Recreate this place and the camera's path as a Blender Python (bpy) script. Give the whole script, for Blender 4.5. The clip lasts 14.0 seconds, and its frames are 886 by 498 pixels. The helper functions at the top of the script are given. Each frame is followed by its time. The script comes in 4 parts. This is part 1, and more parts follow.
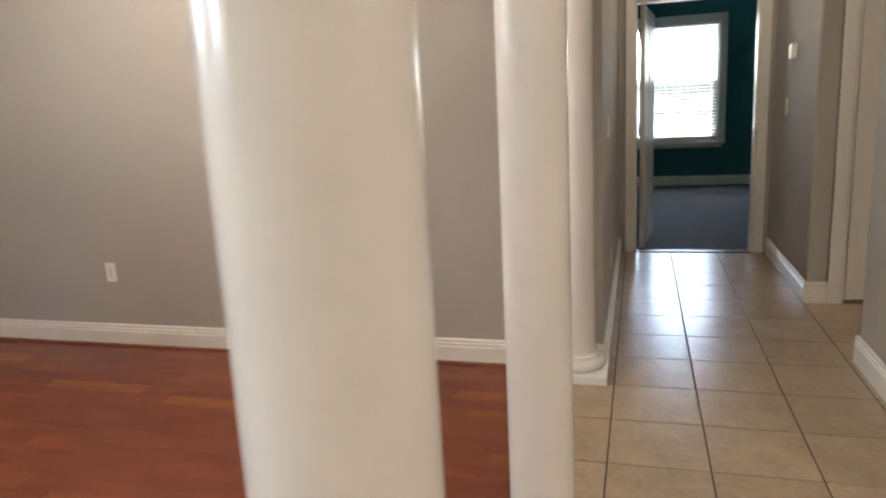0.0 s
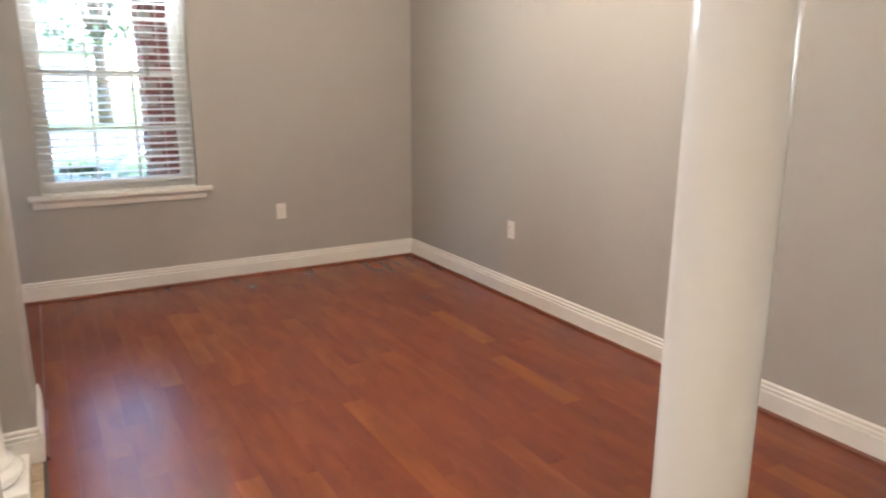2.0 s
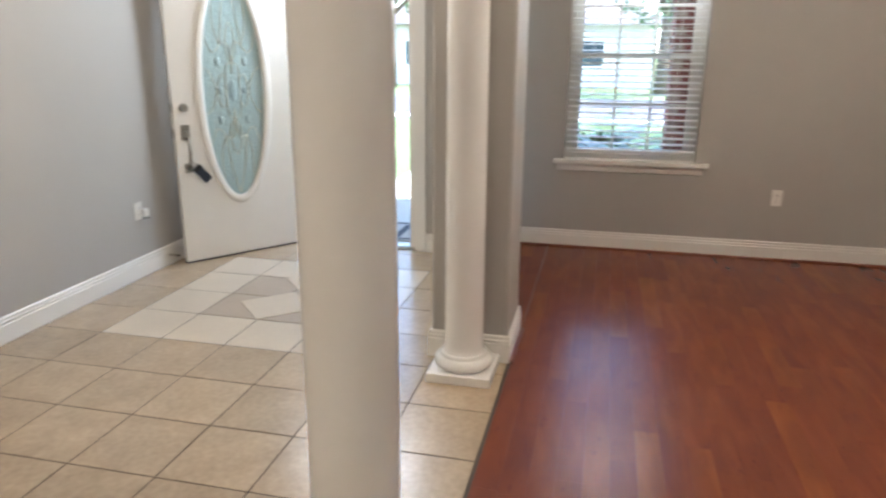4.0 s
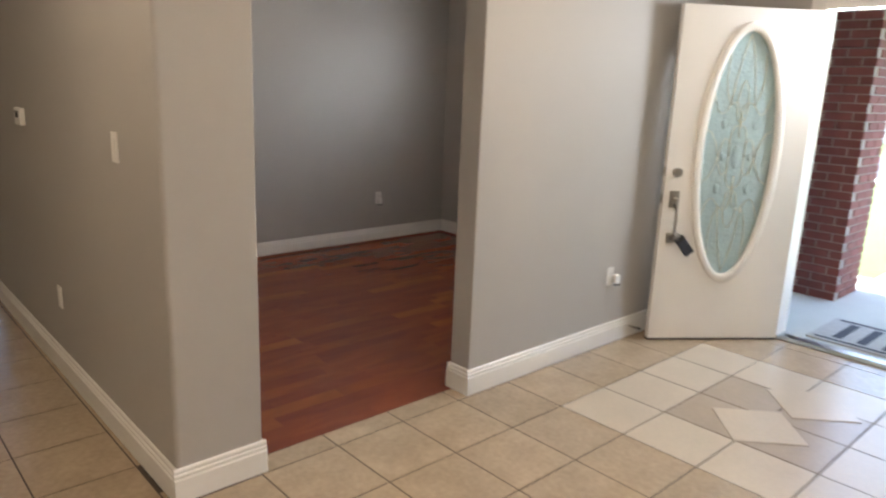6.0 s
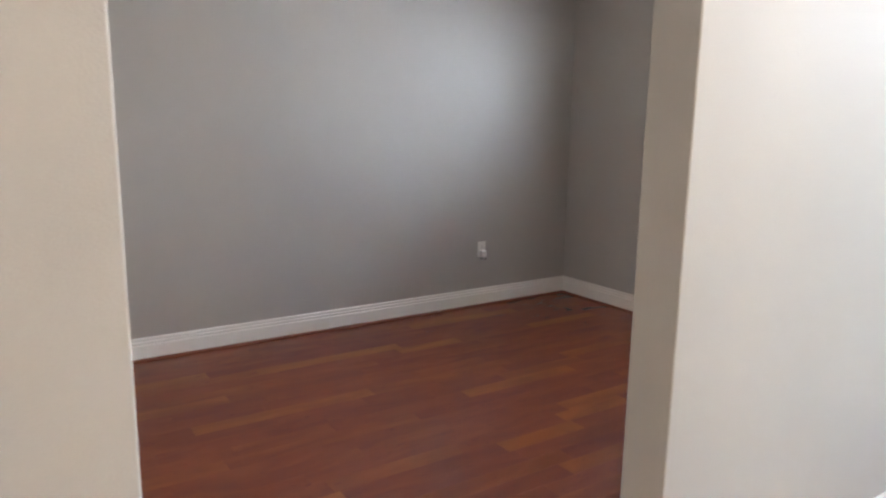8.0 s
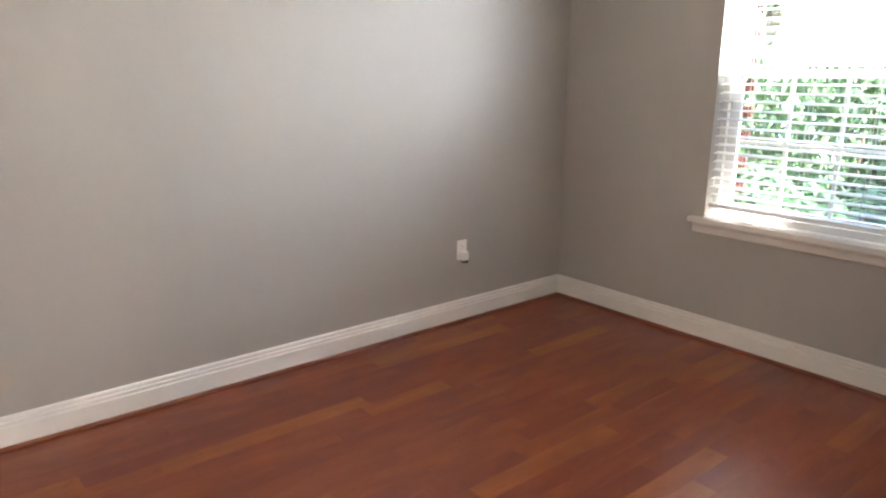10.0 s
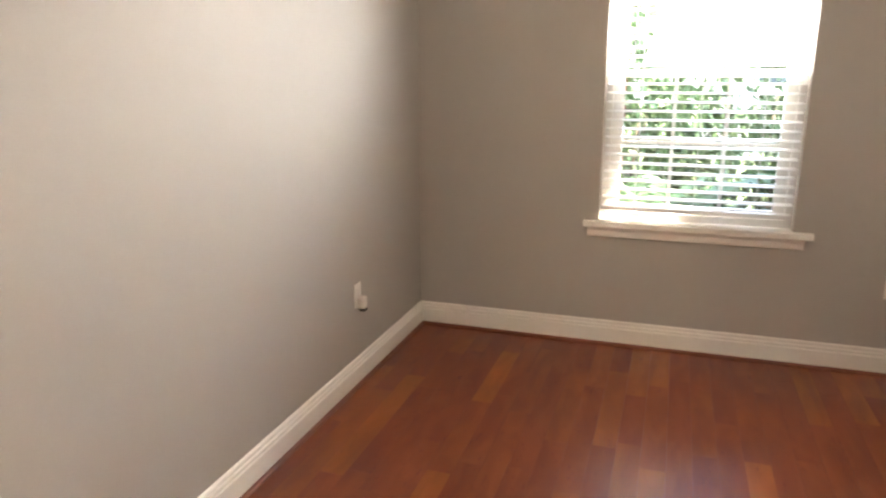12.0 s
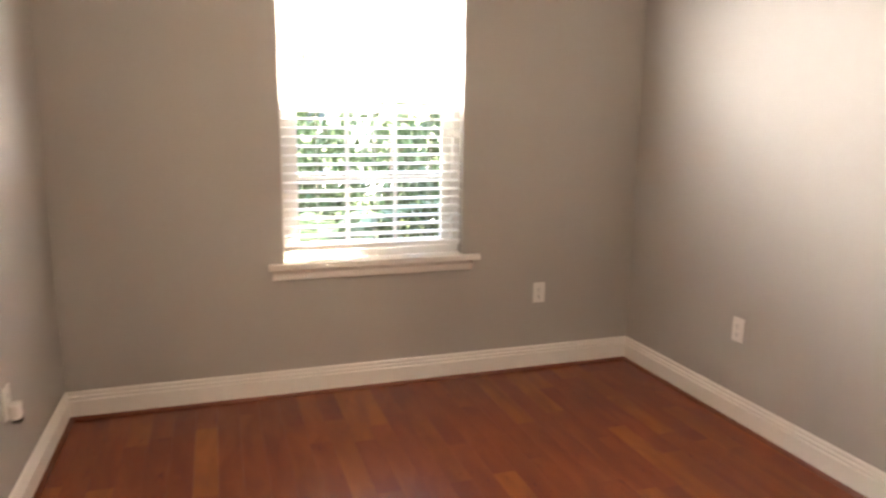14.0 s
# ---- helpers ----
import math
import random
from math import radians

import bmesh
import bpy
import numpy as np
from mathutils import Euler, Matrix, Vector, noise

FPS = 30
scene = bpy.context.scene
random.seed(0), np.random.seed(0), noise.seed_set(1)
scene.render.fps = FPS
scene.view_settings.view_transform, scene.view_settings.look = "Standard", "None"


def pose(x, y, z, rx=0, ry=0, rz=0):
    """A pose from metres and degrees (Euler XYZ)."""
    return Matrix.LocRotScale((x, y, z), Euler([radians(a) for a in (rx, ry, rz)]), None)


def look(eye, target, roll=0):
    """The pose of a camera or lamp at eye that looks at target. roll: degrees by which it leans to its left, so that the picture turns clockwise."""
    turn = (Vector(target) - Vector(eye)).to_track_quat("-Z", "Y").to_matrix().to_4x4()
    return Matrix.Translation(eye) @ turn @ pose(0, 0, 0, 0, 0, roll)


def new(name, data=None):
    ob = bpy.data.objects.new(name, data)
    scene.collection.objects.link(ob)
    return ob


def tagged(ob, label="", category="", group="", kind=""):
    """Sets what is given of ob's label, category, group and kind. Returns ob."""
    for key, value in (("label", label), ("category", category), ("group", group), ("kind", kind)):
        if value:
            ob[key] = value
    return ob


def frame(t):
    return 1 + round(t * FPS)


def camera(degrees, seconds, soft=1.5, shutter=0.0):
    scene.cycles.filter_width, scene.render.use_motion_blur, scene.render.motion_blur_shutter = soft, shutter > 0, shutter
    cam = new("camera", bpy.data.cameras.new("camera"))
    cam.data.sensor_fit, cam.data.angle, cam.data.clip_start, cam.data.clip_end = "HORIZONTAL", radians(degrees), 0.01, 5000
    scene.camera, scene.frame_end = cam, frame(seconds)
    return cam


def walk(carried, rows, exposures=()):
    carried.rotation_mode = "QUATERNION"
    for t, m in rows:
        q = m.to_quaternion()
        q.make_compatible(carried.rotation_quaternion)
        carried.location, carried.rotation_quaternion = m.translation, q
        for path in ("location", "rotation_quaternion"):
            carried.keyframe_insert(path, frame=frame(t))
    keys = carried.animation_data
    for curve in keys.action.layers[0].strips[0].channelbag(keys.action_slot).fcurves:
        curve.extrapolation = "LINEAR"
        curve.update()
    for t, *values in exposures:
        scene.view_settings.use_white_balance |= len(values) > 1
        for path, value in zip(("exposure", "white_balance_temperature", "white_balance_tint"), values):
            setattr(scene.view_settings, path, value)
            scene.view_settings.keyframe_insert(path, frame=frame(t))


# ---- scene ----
cam = camera(65.5, 14.0, soft=2.2, shutter=0.3)
PATH = [
    (0, (0.904, 0.958, 1.345), (0.355, 2.837, 0.93), -3.1),
    (0.3, (1.017, 1.09, 1.38), (0.314, 2.915, 0.95), -2.6),
    (0.5, (1.087, 1.158, 1.395), (0.166, 2.873, 0.935), -2.7),
    (1, (1.207, 1.339, 1.357), (-0.019, 2.854, 0.906), -3.1),
    (1.5, (1.275, 1.52, 1.535), (-0.15, 2.817, 1.0), -4.4),
    (2, (1.45, 1.652, 1.377), (-0.23, 2.634, 0.915), 0.2),
    (2.2, (1.51, 1.735, 1.385), (-0.238, 2.59, 0.931), 0.0),
    (4.3, (1.782, 1.925, 1.47), (-0.03, 1.245, 0.945), -0.6),
    (4.5, (1.785, 1.853, 1.474), (0.038, 1.013, 0.982), -1.2),
    (5, (1.757, 1.734, 1.577), (0.193, 0.594, 1.074), 0.3),
    (5.5, (1.69, 1.599, 1.586), (0.233, 0.327, 1.078), -0.8),
    (6, (1.468, 1.273, 1.555), (0.145, -0.154, 1.093), 2.3),
    (6.5, (1.196, 0.934, 1.571), (-0.027, -0.584, 1.126), 2.5),
    (7, (0.942, 0.592, 1.506), (-0.329, -0.895, 1.092), 0.7),
    (7.5, (0.661, 0.259, 1.506), (-0.436, -1.367, 1.112), 1.9),
    (8, (0.417, -0.065, 1.39), (-0.674, -1.701, 1.024), 0.9),
    (8.5, (0.237, -0.272, 1.44), (-0.827, -1.925, 1.067), 2.6),
    (11, (-0.173, -2.02, 1.415), (-1.598, -3.33, 0.913), 2.1),
    (11.5, (0.016, -2.406, 1.449), (-1.6, -3.502, 1.018), 4.5),
    (12, (0.125, -2.811, 1.452), (-1.712, -3.426, 0.956), -0.2),
    (12.5, (0.07, -2.986, 1.455), (-1.834, -3.383, 0.991), 1.0),
    (13, (-0.013, -3.272, 1.453), (-1.968, -3.257, 1.032), 1.4),
    (13.5, (-0.01, -3.433, 1.413), (-1.937, -3.162, 0.951), -0.1),
    (14, (-0.131, -3.467, 1.396), (-1.997, -2.848, 1.026), 0.6),
]
EXPOSURES = [(0, 3.75, 6250, 12), (1, 4.05, 6100, 12), (2, 4.1, 6100, 12), (4.5, 3.55, 6000, 11), (5.5, 3.6, 6000, 10), (6, 3.6, 6600, 14), (6.5, 3.7, 6600, 14), (7.5, 4.05, 6200, 13), (8.5, 4.45, 5900, 13), (11, 4.9, 7200, 14), (14, 5.05, 8000, 20)]
walk(cam, [(t, look(eye, target, roll)) for t, eye, target, roll in PATH], EXPOSURES)

# ---- world, sun, lamps ----
world = bpy.data.worlds.new("world")
scene.world = world
world.use_nodes = True
wn = world.node_tree.nodes
sky = wn.new("ShaderNodeTexSky")
sky.sky_type = "NISHITA"
sky.sun_disc = False
sky.sun_elevation = radians(55)
sky.sun_rotation = radians(20)
wn["Background"].inputs["Strength"].default_value = 0.15
world.node_tree.links.new(sky.outputs[0], wn["Background"].inputs[0])


def lamp(name, kind, m, energy, colour, **more):
    d = bpy.data.lights.new(name, kind)
    d.energy, d.color = energy, colour
    if "size" in more:
        d.shape, d.size, d.size_y = "RECTANGLE", more["size"], more["size_y"]
    if "radius" in more:
        d.shadow_soft_size = more["radius"]
    if "angle" in more:
        d.angle = radians(more["angle"])
    ob = new(name, d)
    ob.matrix_world = m
    return ob


lamp("sun", "SUN", look((-4, 14, 26), (0, 0, 0)), 2.2, (1.0, 0.96, 0.9), angle=2)
WARM = (1.0, 0.84, 0.64)
# office, rear and bedroom_hall are unseen fill lamps, added to brighten those parts
LAMPS = {"dining": (-1.35, 3.0), "foyer": (-0.9, 0.15), "hall": (1.55, -1.2), "office": (-1.5, -2.7), "rear": (3.2, 1.0), "bedroom_hall": (1.35, 5.6)}
POWER = {"dining": 4.4, "foyer": 2.3, "hall": 1.6, "office": 0.45, "rear": 4.4, "bedroom_hall": 0.8}
CEIL = 2.74
for key, (lx, ly) in LAMPS.items():
    lamp("lamp_" + key, "POINT", pose(lx, ly, CEIL - 0.26), POWER[key], WARM, radius=0.09)
# daylight standing in the window and door openings
SKYBLUE = (0.86, 0.94, 1.0)
lamp("daylight_office", "AREA", look((-3.71, -2.7, 1.83), (0, -1.9, 1.6)), 3.9, SKYBLUE, size=0.88, size_y=0.68)
lamp("daylight_dining", "AREA", look((-3.71, 2.11, 2.05), (0, 2.11, 1.7)), 1.3, SKYBLUE, size=0.88, size_y=0.25)
lamp("daylight_bedroom", "AREA", look((1.25, 11.47, 1.85), (1.25, 8.0, 1.6)), 1.6, SKYBLUE, size=1.3, size_y=0.7)
lamp("daylight_entry", "AREA", look((-3.2, 0.07, 2.03), (0, 0.07, 1.2)), 2.7, SKYBLUE, size=0.85, size_y=0.1)


# ---- materials ----
def material(name, colour, rough=0.5, metal=0.0, vary=0.06, scale=6.0, fine=120.0, bump=0.05, spec=0.5, per=0.0, stretch=(1, 1, 1), coat=0.0, even=False):
    m = bpy.data.materials.new(name)
    m.use_nodes = True
    n, l = m.node_tree.nodes, m.node_tree.links
    b = n["Principled BSDF"]
    b.inputs["Roughness"].default_value = rough
    b.inputs["Metallic"].default_value = metal
    b.inputs["Specular IOR Level"].default_value = spec
    b.inputs["Coat Weight"].default_value = coat
    b.inputs["Coat Roughness"].default_value = 0.15
    tc = n.new("ShaderNodeTexCoord")
    mp = n.new("ShaderNodeMapping")
    mp.inputs["Scale"].default_value = stretch
    l.new(tc.outputs["Object"], mp.inputs["Vector"])
    if per:      # each piece is cut from another part of the pattern
        spot = n.new("ShaderNodeObjectInfo")
        away = n.new("ShaderNodeVectorMath")
        away.operation = "SCALE"
        away.inputs[0].default_value = (37.0, 91.0, 53.0)
        l.new(spot.outputs["Random"], away.inputs["Scale"])
        l.new(away.outputs[0], mp.inputs["Location"])
    a = n.new("ShaderNodeTexNoise")
    a.inputs["Scale"].default_value = scale
    a.inputs["Detail"].default_value = 4
    f = n.new("ShaderNodeTexNoise")
    f.inputs["Scale"].default_value = fine
    f.inputs["Detail"].default_value = 3
    l.new(mp.outputs[0], a.inputs["Vector"])
    l.new(mp.outputs[0], f.inputs["Vector"])
    add = n.new("ShaderNodeMath")
    add.operation = "ADD"
    l.new(a.outputs["Fac"], add.inputs[0])
    l.new(f.outputs["Fac"], add.inputs[1])
    last = add.outputs[0]
    if per:
        info = n.new("ShaderNodeObjectInfo")
        mul = n.new("ShaderNodeMath")
        mul.operation = "MULTIPLY_ADD"
        mul.inputs[1].default_value = per
        l.new(info.outputs["Random"], mul.inputs[0])
        l.new(last, mul.inputs[2])
        last = mul.outputs[0]
    r = n.new("ShaderNodeMapRange")
    r.inputs["From Min"].default_value = 0.6
    r.inputs["From Max"].default_value = 1.4 + per
    l.new(last, r.inputs["Value"])
    mix = n.new("ShaderNodeMix")
    mix.data_type = "RGBA"
    mix.inputs["A"].default_value = (*[c * (1 - vary) for c in colour], 1)
    mix.inputs["B"].default_value = (*[min(1, c * (1 + vary)) for c in colour], 1)
    l.new(r.outputs[0], mix.inputs["Factor"])
    l.new(mix.outputs["Result"], b.inputs["Base Color"])
    rr = n.new("ShaderNodeMapRange")
    rr.inputs["To Min"].default_value = max(0.0, rough - 0.06)
    rr.inputs["To Max"].default_value = min(1.0, rough + 0.06)
    l.new(a.outputs["Fac"], rr.inputs["Value"])
    if not even:
        l.new(rr.outputs[0], b.inputs["Roughness"])
    if bump:
        bp = n.new("ShaderNodeBump")
        bp.inputs["Strength"].default_value = bump
        bp.inputs["Distance"].default_value = 0.004
        l.new(f.outputs["Fac"], bp.inputs["Height"])
        l.new(bp.outputs[0], b.inputs["Normal"])
    return m


def plain(name, colour, rough=0.4, metal=0.0, glow=0.0):
    m = bpy.data.materials.new(name)
    m.use_nodes = True
    b = m.node_tree.nodes["Principled BSDF"]
    b.inputs["Base Color"].default_value = (*colour, 1)
    b.inputs["Roughness"].default_value = rough
    b.inputs["Metallic"].default_value = metal
    if glow:
        b.inputs["Emission Color"].default_value = (*WARM, 1)
        b.inputs["Emission Strength"].default_value = glow
    return m


def glass(name, rough=0.0, tint=(1, 1, 1), bump=0.0):
    m = bpy.data.materials.new(name)
    m.use_nodes = True
    n, l = m.node_tree.nodes, m.node_tree.links
    b = n["Principled BSDF"]
    b.inputs["Base Color"].default_value = (*tint, 1)
    b.inputs["Transmission Weight"].default_value = 1.0 if rough < 0.2 else 0.45
    b.inputs["Roughness"].default_value = rough
    b.inputs["IOR"].default_value = 1.45
    if bump:
        v = n.new("ShaderNodeTexNoise")
        v.inputs["Scale"].default_value = 45
        bp = n.new("ShaderNodeBump")
        bp.inputs["Strength"].default_value = bump
        bp.inputs["Distance"].default_value = 0.01
        tc = n.new("ShaderNodeTexCoord")
        l.new(tc.outputs["Object"], v.inputs["Vector"])
        l.new(v.outputs["Fac"], bp.inputs["Height"])
        l.new(bp.outputs[0], b.inputs["Normal"])
    return m


def laminate(name):
    """Printed planks: cloudy long figure, a few much paler boards, small dark flecks, a rippled satin coat."""
    m = bpy.data.materials.new(name)
    m.use_nodes = True
    n, l = m.node_tree.nodes, m.node_tree.links
    b = n["Principled BSDF"]
    info, tc, mp, away = (n.new("ShaderNode" + k) for k in ("ObjectInfo", "TexCoord", "Mapping", "VectorMath"))
    away.operation = "SCALE"
    away.inputs[0].default_value = (37.0, 91.0, 53.0)
    l.new(info.outputs["Random"], away.inputs["Scale"])
    l.new(away.outputs[0], mp.inputs["Location"])
    mp.inputs["Scale"].default_value = (1.0, 3.4, 1.0)
    l.new(tc.outputs["Object"], mp.inputs["Vector"])

    def cloud(scale, detail, distortion=0.0):
        t = n.new("ShaderNodeTexNoise")
        t.inputs["Scale"].default_value = scale
        t.inputs["Detail"].default_value = detail
        t.inputs["Distortion"].default_value = distortion
        l.new(mp.outputs[0], t.inputs["Vector"])
        return t.outputs["Fac"]

    def ramp(value, *stops):
        r = n.new("ShaderNodeValToRGB")
        while len(r.color_ramp.elements) < len(stops):
            r.color_ramp.elements.new(0.5)
        for e, (at, c) in zip(r.color_ramp.elements, stops):
            e.position, e.color = at, (*c, 1)
        l.new(value, r.inputs["Fac"])
        return r.outputs["Color"]

    def times(a, b2):
        x = n.new("ShaderNodeMix")
        x.data_type, x.blend_type = "RGBA", "MULTIPLY"
        x.inputs["Factor"].default_value = 1.0
        l.new(a, x.inputs["A"])
        l.new(b2, x.inputs["B"])
        return x.outputs["Result"]

    tone = ramp(info.outputs["Random"], (0.0, (0.190, 0.049, 0.026)), (0.7, (0.212, 0.056, 0.026)), (0.84, (0.220, 0.060, 0.026)), (1.0, (0.262, 0.078, 0.027)))
    figure = ramp(cloud(2.6, 2, 0.6), (0.30, (0.86, 0.86, 1.0)), (0.5, (1, 1, 1)), (0.70, (1.13, 1.16, 1.1)))
    fleck = ramp(cloud(15, 2, 1.4), (0.25, (0.76, 0.74, 1.0)), (0.36, (1, 1, 1)))
    l.new(times(times(tone, figure), fleck), b.inputs["Base Color"])
    b.inputs["Roughness"].default_value = 0.27
    b.inputs["Specular IOR Level"].default_value = 0.4
    return m


WALL = material("grey_wall_paint", (0.437, 0.416, 0.39), 0.62, vary=0.03, scale=1.6, fine=220, bump=0.12, spec=0.3)
TEAL = material("teal_wall_paint", (0.006, 0.125, 0.14), 0.6, vary=0.05, scale=1.5, fine=220, bump=0.1)
CEILM = material("ceiling_paint", (0.78, 0.77, 0.74), 0.8, vary=0.03, scale=3, fine=90, bump=0.3)
TRIM = material("white_trim_paint", (0.83, 0.81, 0.77), 0.32, vary=0.02, scale=4, fine=60, bump=0.02)
COLUMN = material("white_column_paint", (0.88, 0.875, 0.87), 0.22, vary=0.008, scale=1.2, fine=40, bump=0.015)
PLASTIC = material("white_plastic", (0.82, 0.80, 0.76), 0.35, vary=0.02, bump=0.0)
SLOT = plain("dark_slot", (0.03, 0.03, 0.03), 0.6)
WOOD = laminate("red_brown_laminate")
SHOE = material("reddish_shoe_moulding", (0.17, 0.04, 0.012), 0.4, vary=0.15, scale=6, bump=0.02)
TILE = material("beige_ceramic_tile", (0.43, 0.335, 0.235), 0.25, vary=0.24, scale=6.5, fine=38, bump=0.04, per=0.3, even=True)
TILEL = material("pale_ceramic_tile", (0.555, 0.475, 0.375), 0.28, vary=0.08, scale=5.5, fine=45, bump=0.03, per=0.2, even=True)
TILED = material("taupe_ceramic_tile", (0.39, 0.315, 0.24), 0.28, vary=0.11, scale=6, fine=45, bump=0.03, per=0.2, even=True)
GROUT = material("brown_grout", (0.07, 0.052, 0.038), 0.9, vary=0.2, scale=9, fine=150, bump=0.3)
CARPET = material("blue_grey_carpet", (0.085, 0.095, 0.12), 0.95, vary=0.25, scale=5, fine=400, bump=0.6)
DOORM = material("white_door_enamel", (0.82, 0.79, 0.74), 0.3, vary=0.02, scale=3, bump=0.01)
NICKEL = material("satin_nickel", (0.42, 0.39, 0.34), 0.3, metal=1.0, vary=0.08, bump=0.0)
NAVY = material("dark_navy_lockbox", (0.018, 0.024, 0.04), 0.4, vary=0.2, bump=0.02)
RUBBER = material("black_rubber", (0.02, 0.02, 0.02), 0.7, bump=0.05)
BRONZE = material("dark_bronze", (0.05, 0.04, 0.03), 0.35, metal=0.9, bump=0.0)
CAME = material("brass_caming", (0.62, 0.58, 0.44), 0.3, metal=1.0, bump=0.0)
# FROST: sky reflection and daylight are put into its blue, half-diffuse colour
FROST = glass("frosted_glass", 0.22, (0.62, 0.78, 0.80), bump=0.35)
BEVEL = glass("bevelled_glass", 0.06, (0.93, 0.98, 0.96), bump=0.1)
PANE = glass("window_glass")
SLAT = material("white_blind_slat", (0.84, 0.84, 0.82), 0.4, vary=0.015, bump=0.0)
CORD = plain("blind_cord", (0.75, 0.75, 0.72), 0.8)
WAND = plain("grey_wand", (0.30, 0.30, 0.29), 0.4)
BRICK = material("red_brick", (0.19, 0.055, 0.045), 0.85, vary=0.25, scale=7, fine=90, bump=0.5, per=0.5)
MORTAR = material("grey_mortar", (0.36, 0.30, 0.27), 0.95, vary=0.1, scale=12, bump=0.4)
CONCRETE = material("porch_concrete", (0.50, 0.50, 0.45), 0.85, vary=0.1, scale=3, fine=120, bump=0.3)
ASPHALT = material("road_asphalt", (0.06, 0.06, 0.062), 0.9, vary=0.2, scale=3, bump=0.4)
GRASS = material("lawn_grass", (0.085, 0.13, 0.04), 0.95, vary=0.35, scale=1.5, fine=60, bump=0.8)
LEAF = material("green_leaf", (0.06, 0.12, 0.045), 0.5, vary=0.3, scale=2.5, fine=20, bump=0.0)
FROND = material("blue_green_frond", (0.05, 0.12, 0.05), 0.45, vary=0.3, scale=6, fine=30, bump=0.0)
BARK = material("grey_bark", (0.11, 0.085, 0.06), 0.95, vary=0.3, scale=8, bump=0.6)
FENCE = material("weathered_fence_board", (0.33, 0.27, 0.20), 0.85, vary=0.2, scale=4, stretch=(4, 4, 0.6), bump=0.3, per=0.3)
MATM = material("pale_coir_mat", (0.42, 0.40, 0.37), 0.95, vary=0.2, scale=40, fine=300, bump=0.7)
MATD = material("dark_mat_print", (0.05, 0.055, 0.065), 0.95, vary=0.2, scale=40, bump=0.5)
SHADE = plain("lit_lamp_glass", (0.9, 0.85, 0.75), 0.4, glow=0.8)
SIDING = material("pale_siding", (0.55, 0.53, 0.48), 0.8, vary=0.06, scale=2, bump=0.1)
ROOFM = material("grey_shingle", (0.12, 0.11, 0.11), 0.9, vary=0.2, scale=5, bump=0.4)
DARKGLASS = plain("dark_window_glass", (0.05, 0.07, 0.08), 0.1)


# ---- mesh helpers ----
def box(bm, x0, x1, y0, y1, z0, z1, bevel=0.0, upright=False):
    made = bmesh.ops.create_cube(bm, size=1)["verts"]
    for v in made:
        v.co = Vector(((x0 + x1) / 2 + v.co.x * (x1 - x0), (y0 + y1) / 2 + v.co.y * (y1 - y0), (z0 + z1) / 2 + v.co.z * (z1 - z0)))
    if bevel:
        es = {e for v in made for e in v.link_edges}
        if upright:
            es = {e for e in es if abs(e.verts[0].co.z - e.verts[1].co.z) > 1e-6}
        bmesh.ops.bevel(bm, geom=list(es), offset=bevel, segments=4 if upright else 2, affect="EDGES", profile=0.5)
    return bm


def boxes(*rows, bevel=0.0, upright=False):
    bm = bmesh.new()
    for r in rows:
        box(bm, *r, bevel=bevel, upright=upright)
    return bm


def lathe(bm, rows, sides=32, cx=0.0, cy=0.0):
    rings = [[bm.verts.new((cx + r * math.cos(2 * math.pi * k / sides), cy + r * math.sin(2 * math.pi * k / sides), z)) for k in range(sides)] for r, z in rows]
    for a, b in zip(rings, rings[1:]):
        for k in range(sides):
            f = bm.faces.new((a[k], a[(k + 1) % sides], b[(k + 1) % sides], b[k]))
            f.smooth = True
    bm.faces.new(rings[0][::-1])
    bm.faces.new(rings[-1])
    return bm


def tube(bm, pts, r, sides=8, closed=False):
    pts = [Vector(p) for p in pts]
    rings = []
    for i, p in enumerate(pts):
        a = pts[i - 1] if i or closed else p
        b = pts[(i + 1) % len(pts)] if i < len(pts) - 1 or closed else p
        d = (b - a).normalized()
        u = d.cross(Vector((0, 0, 1)) if abs(d.z) < 0.9 else Vector((1, 0, 0))).normalized()
        w = d.cross(u)
        rings.append([bm.verts.new(p + r * (math.cos(2 * math.pi * k / sides) * u + math.sin(2 * math.pi * k / sides) * w)) for k in range(sides)])
    pairs = list(zip(rings, rings[1:])) + ([(rings[-1], rings[0])] if closed else [])
    for a, b in pairs:
        for k in range(sides):
            bm.faces.new((a[k], a[(k + 1) % sides], b[(k + 1) % sides], b[k])).smooth = True
    if not closed:
        bm.faces.new(rings[0][::-1])
        bm.faces.new(rings[-1])
    return bm


def prism(bm, poly, z0, z1):
    lo = [bm.verts.new((x, y, z0)) for x, y in poly]
    hi = [bm.verts.new((x, y, z1)) for x, y in poly]
    n = len(poly)
    for k in range(n):
        bm.faces.new((lo[k], lo[(k + 1) % n], hi[(k + 1) % n], hi[k]))
    bm.faces.new(lo[::-1])
    bm.faces.new(hi)
    return bm


def mesh(name, bm, mat):
    bmesh.ops.recalc_face_normals(bm, faces=bm.faces)
    me = bpy.data.meshes.new(name)
    bm.to_mesh(me)
    bm.free()
    me.materials.append(mat)
    return me


def thing(name, bm, mat, label, category, m=None, group="", kind=""):
    ob = new(name, mesh(name, bm, mat))
    if m is not None:
        ob.matrix_world = m
    return tagged(ob, label, category, group, kind)


def base(name, label, category, m, group="", kind=""):
    ob = new(name)
    ob.matrix_world = m
    ob.empty_display_size = 0.1
    return tagged(ob, label, category, group, kind)


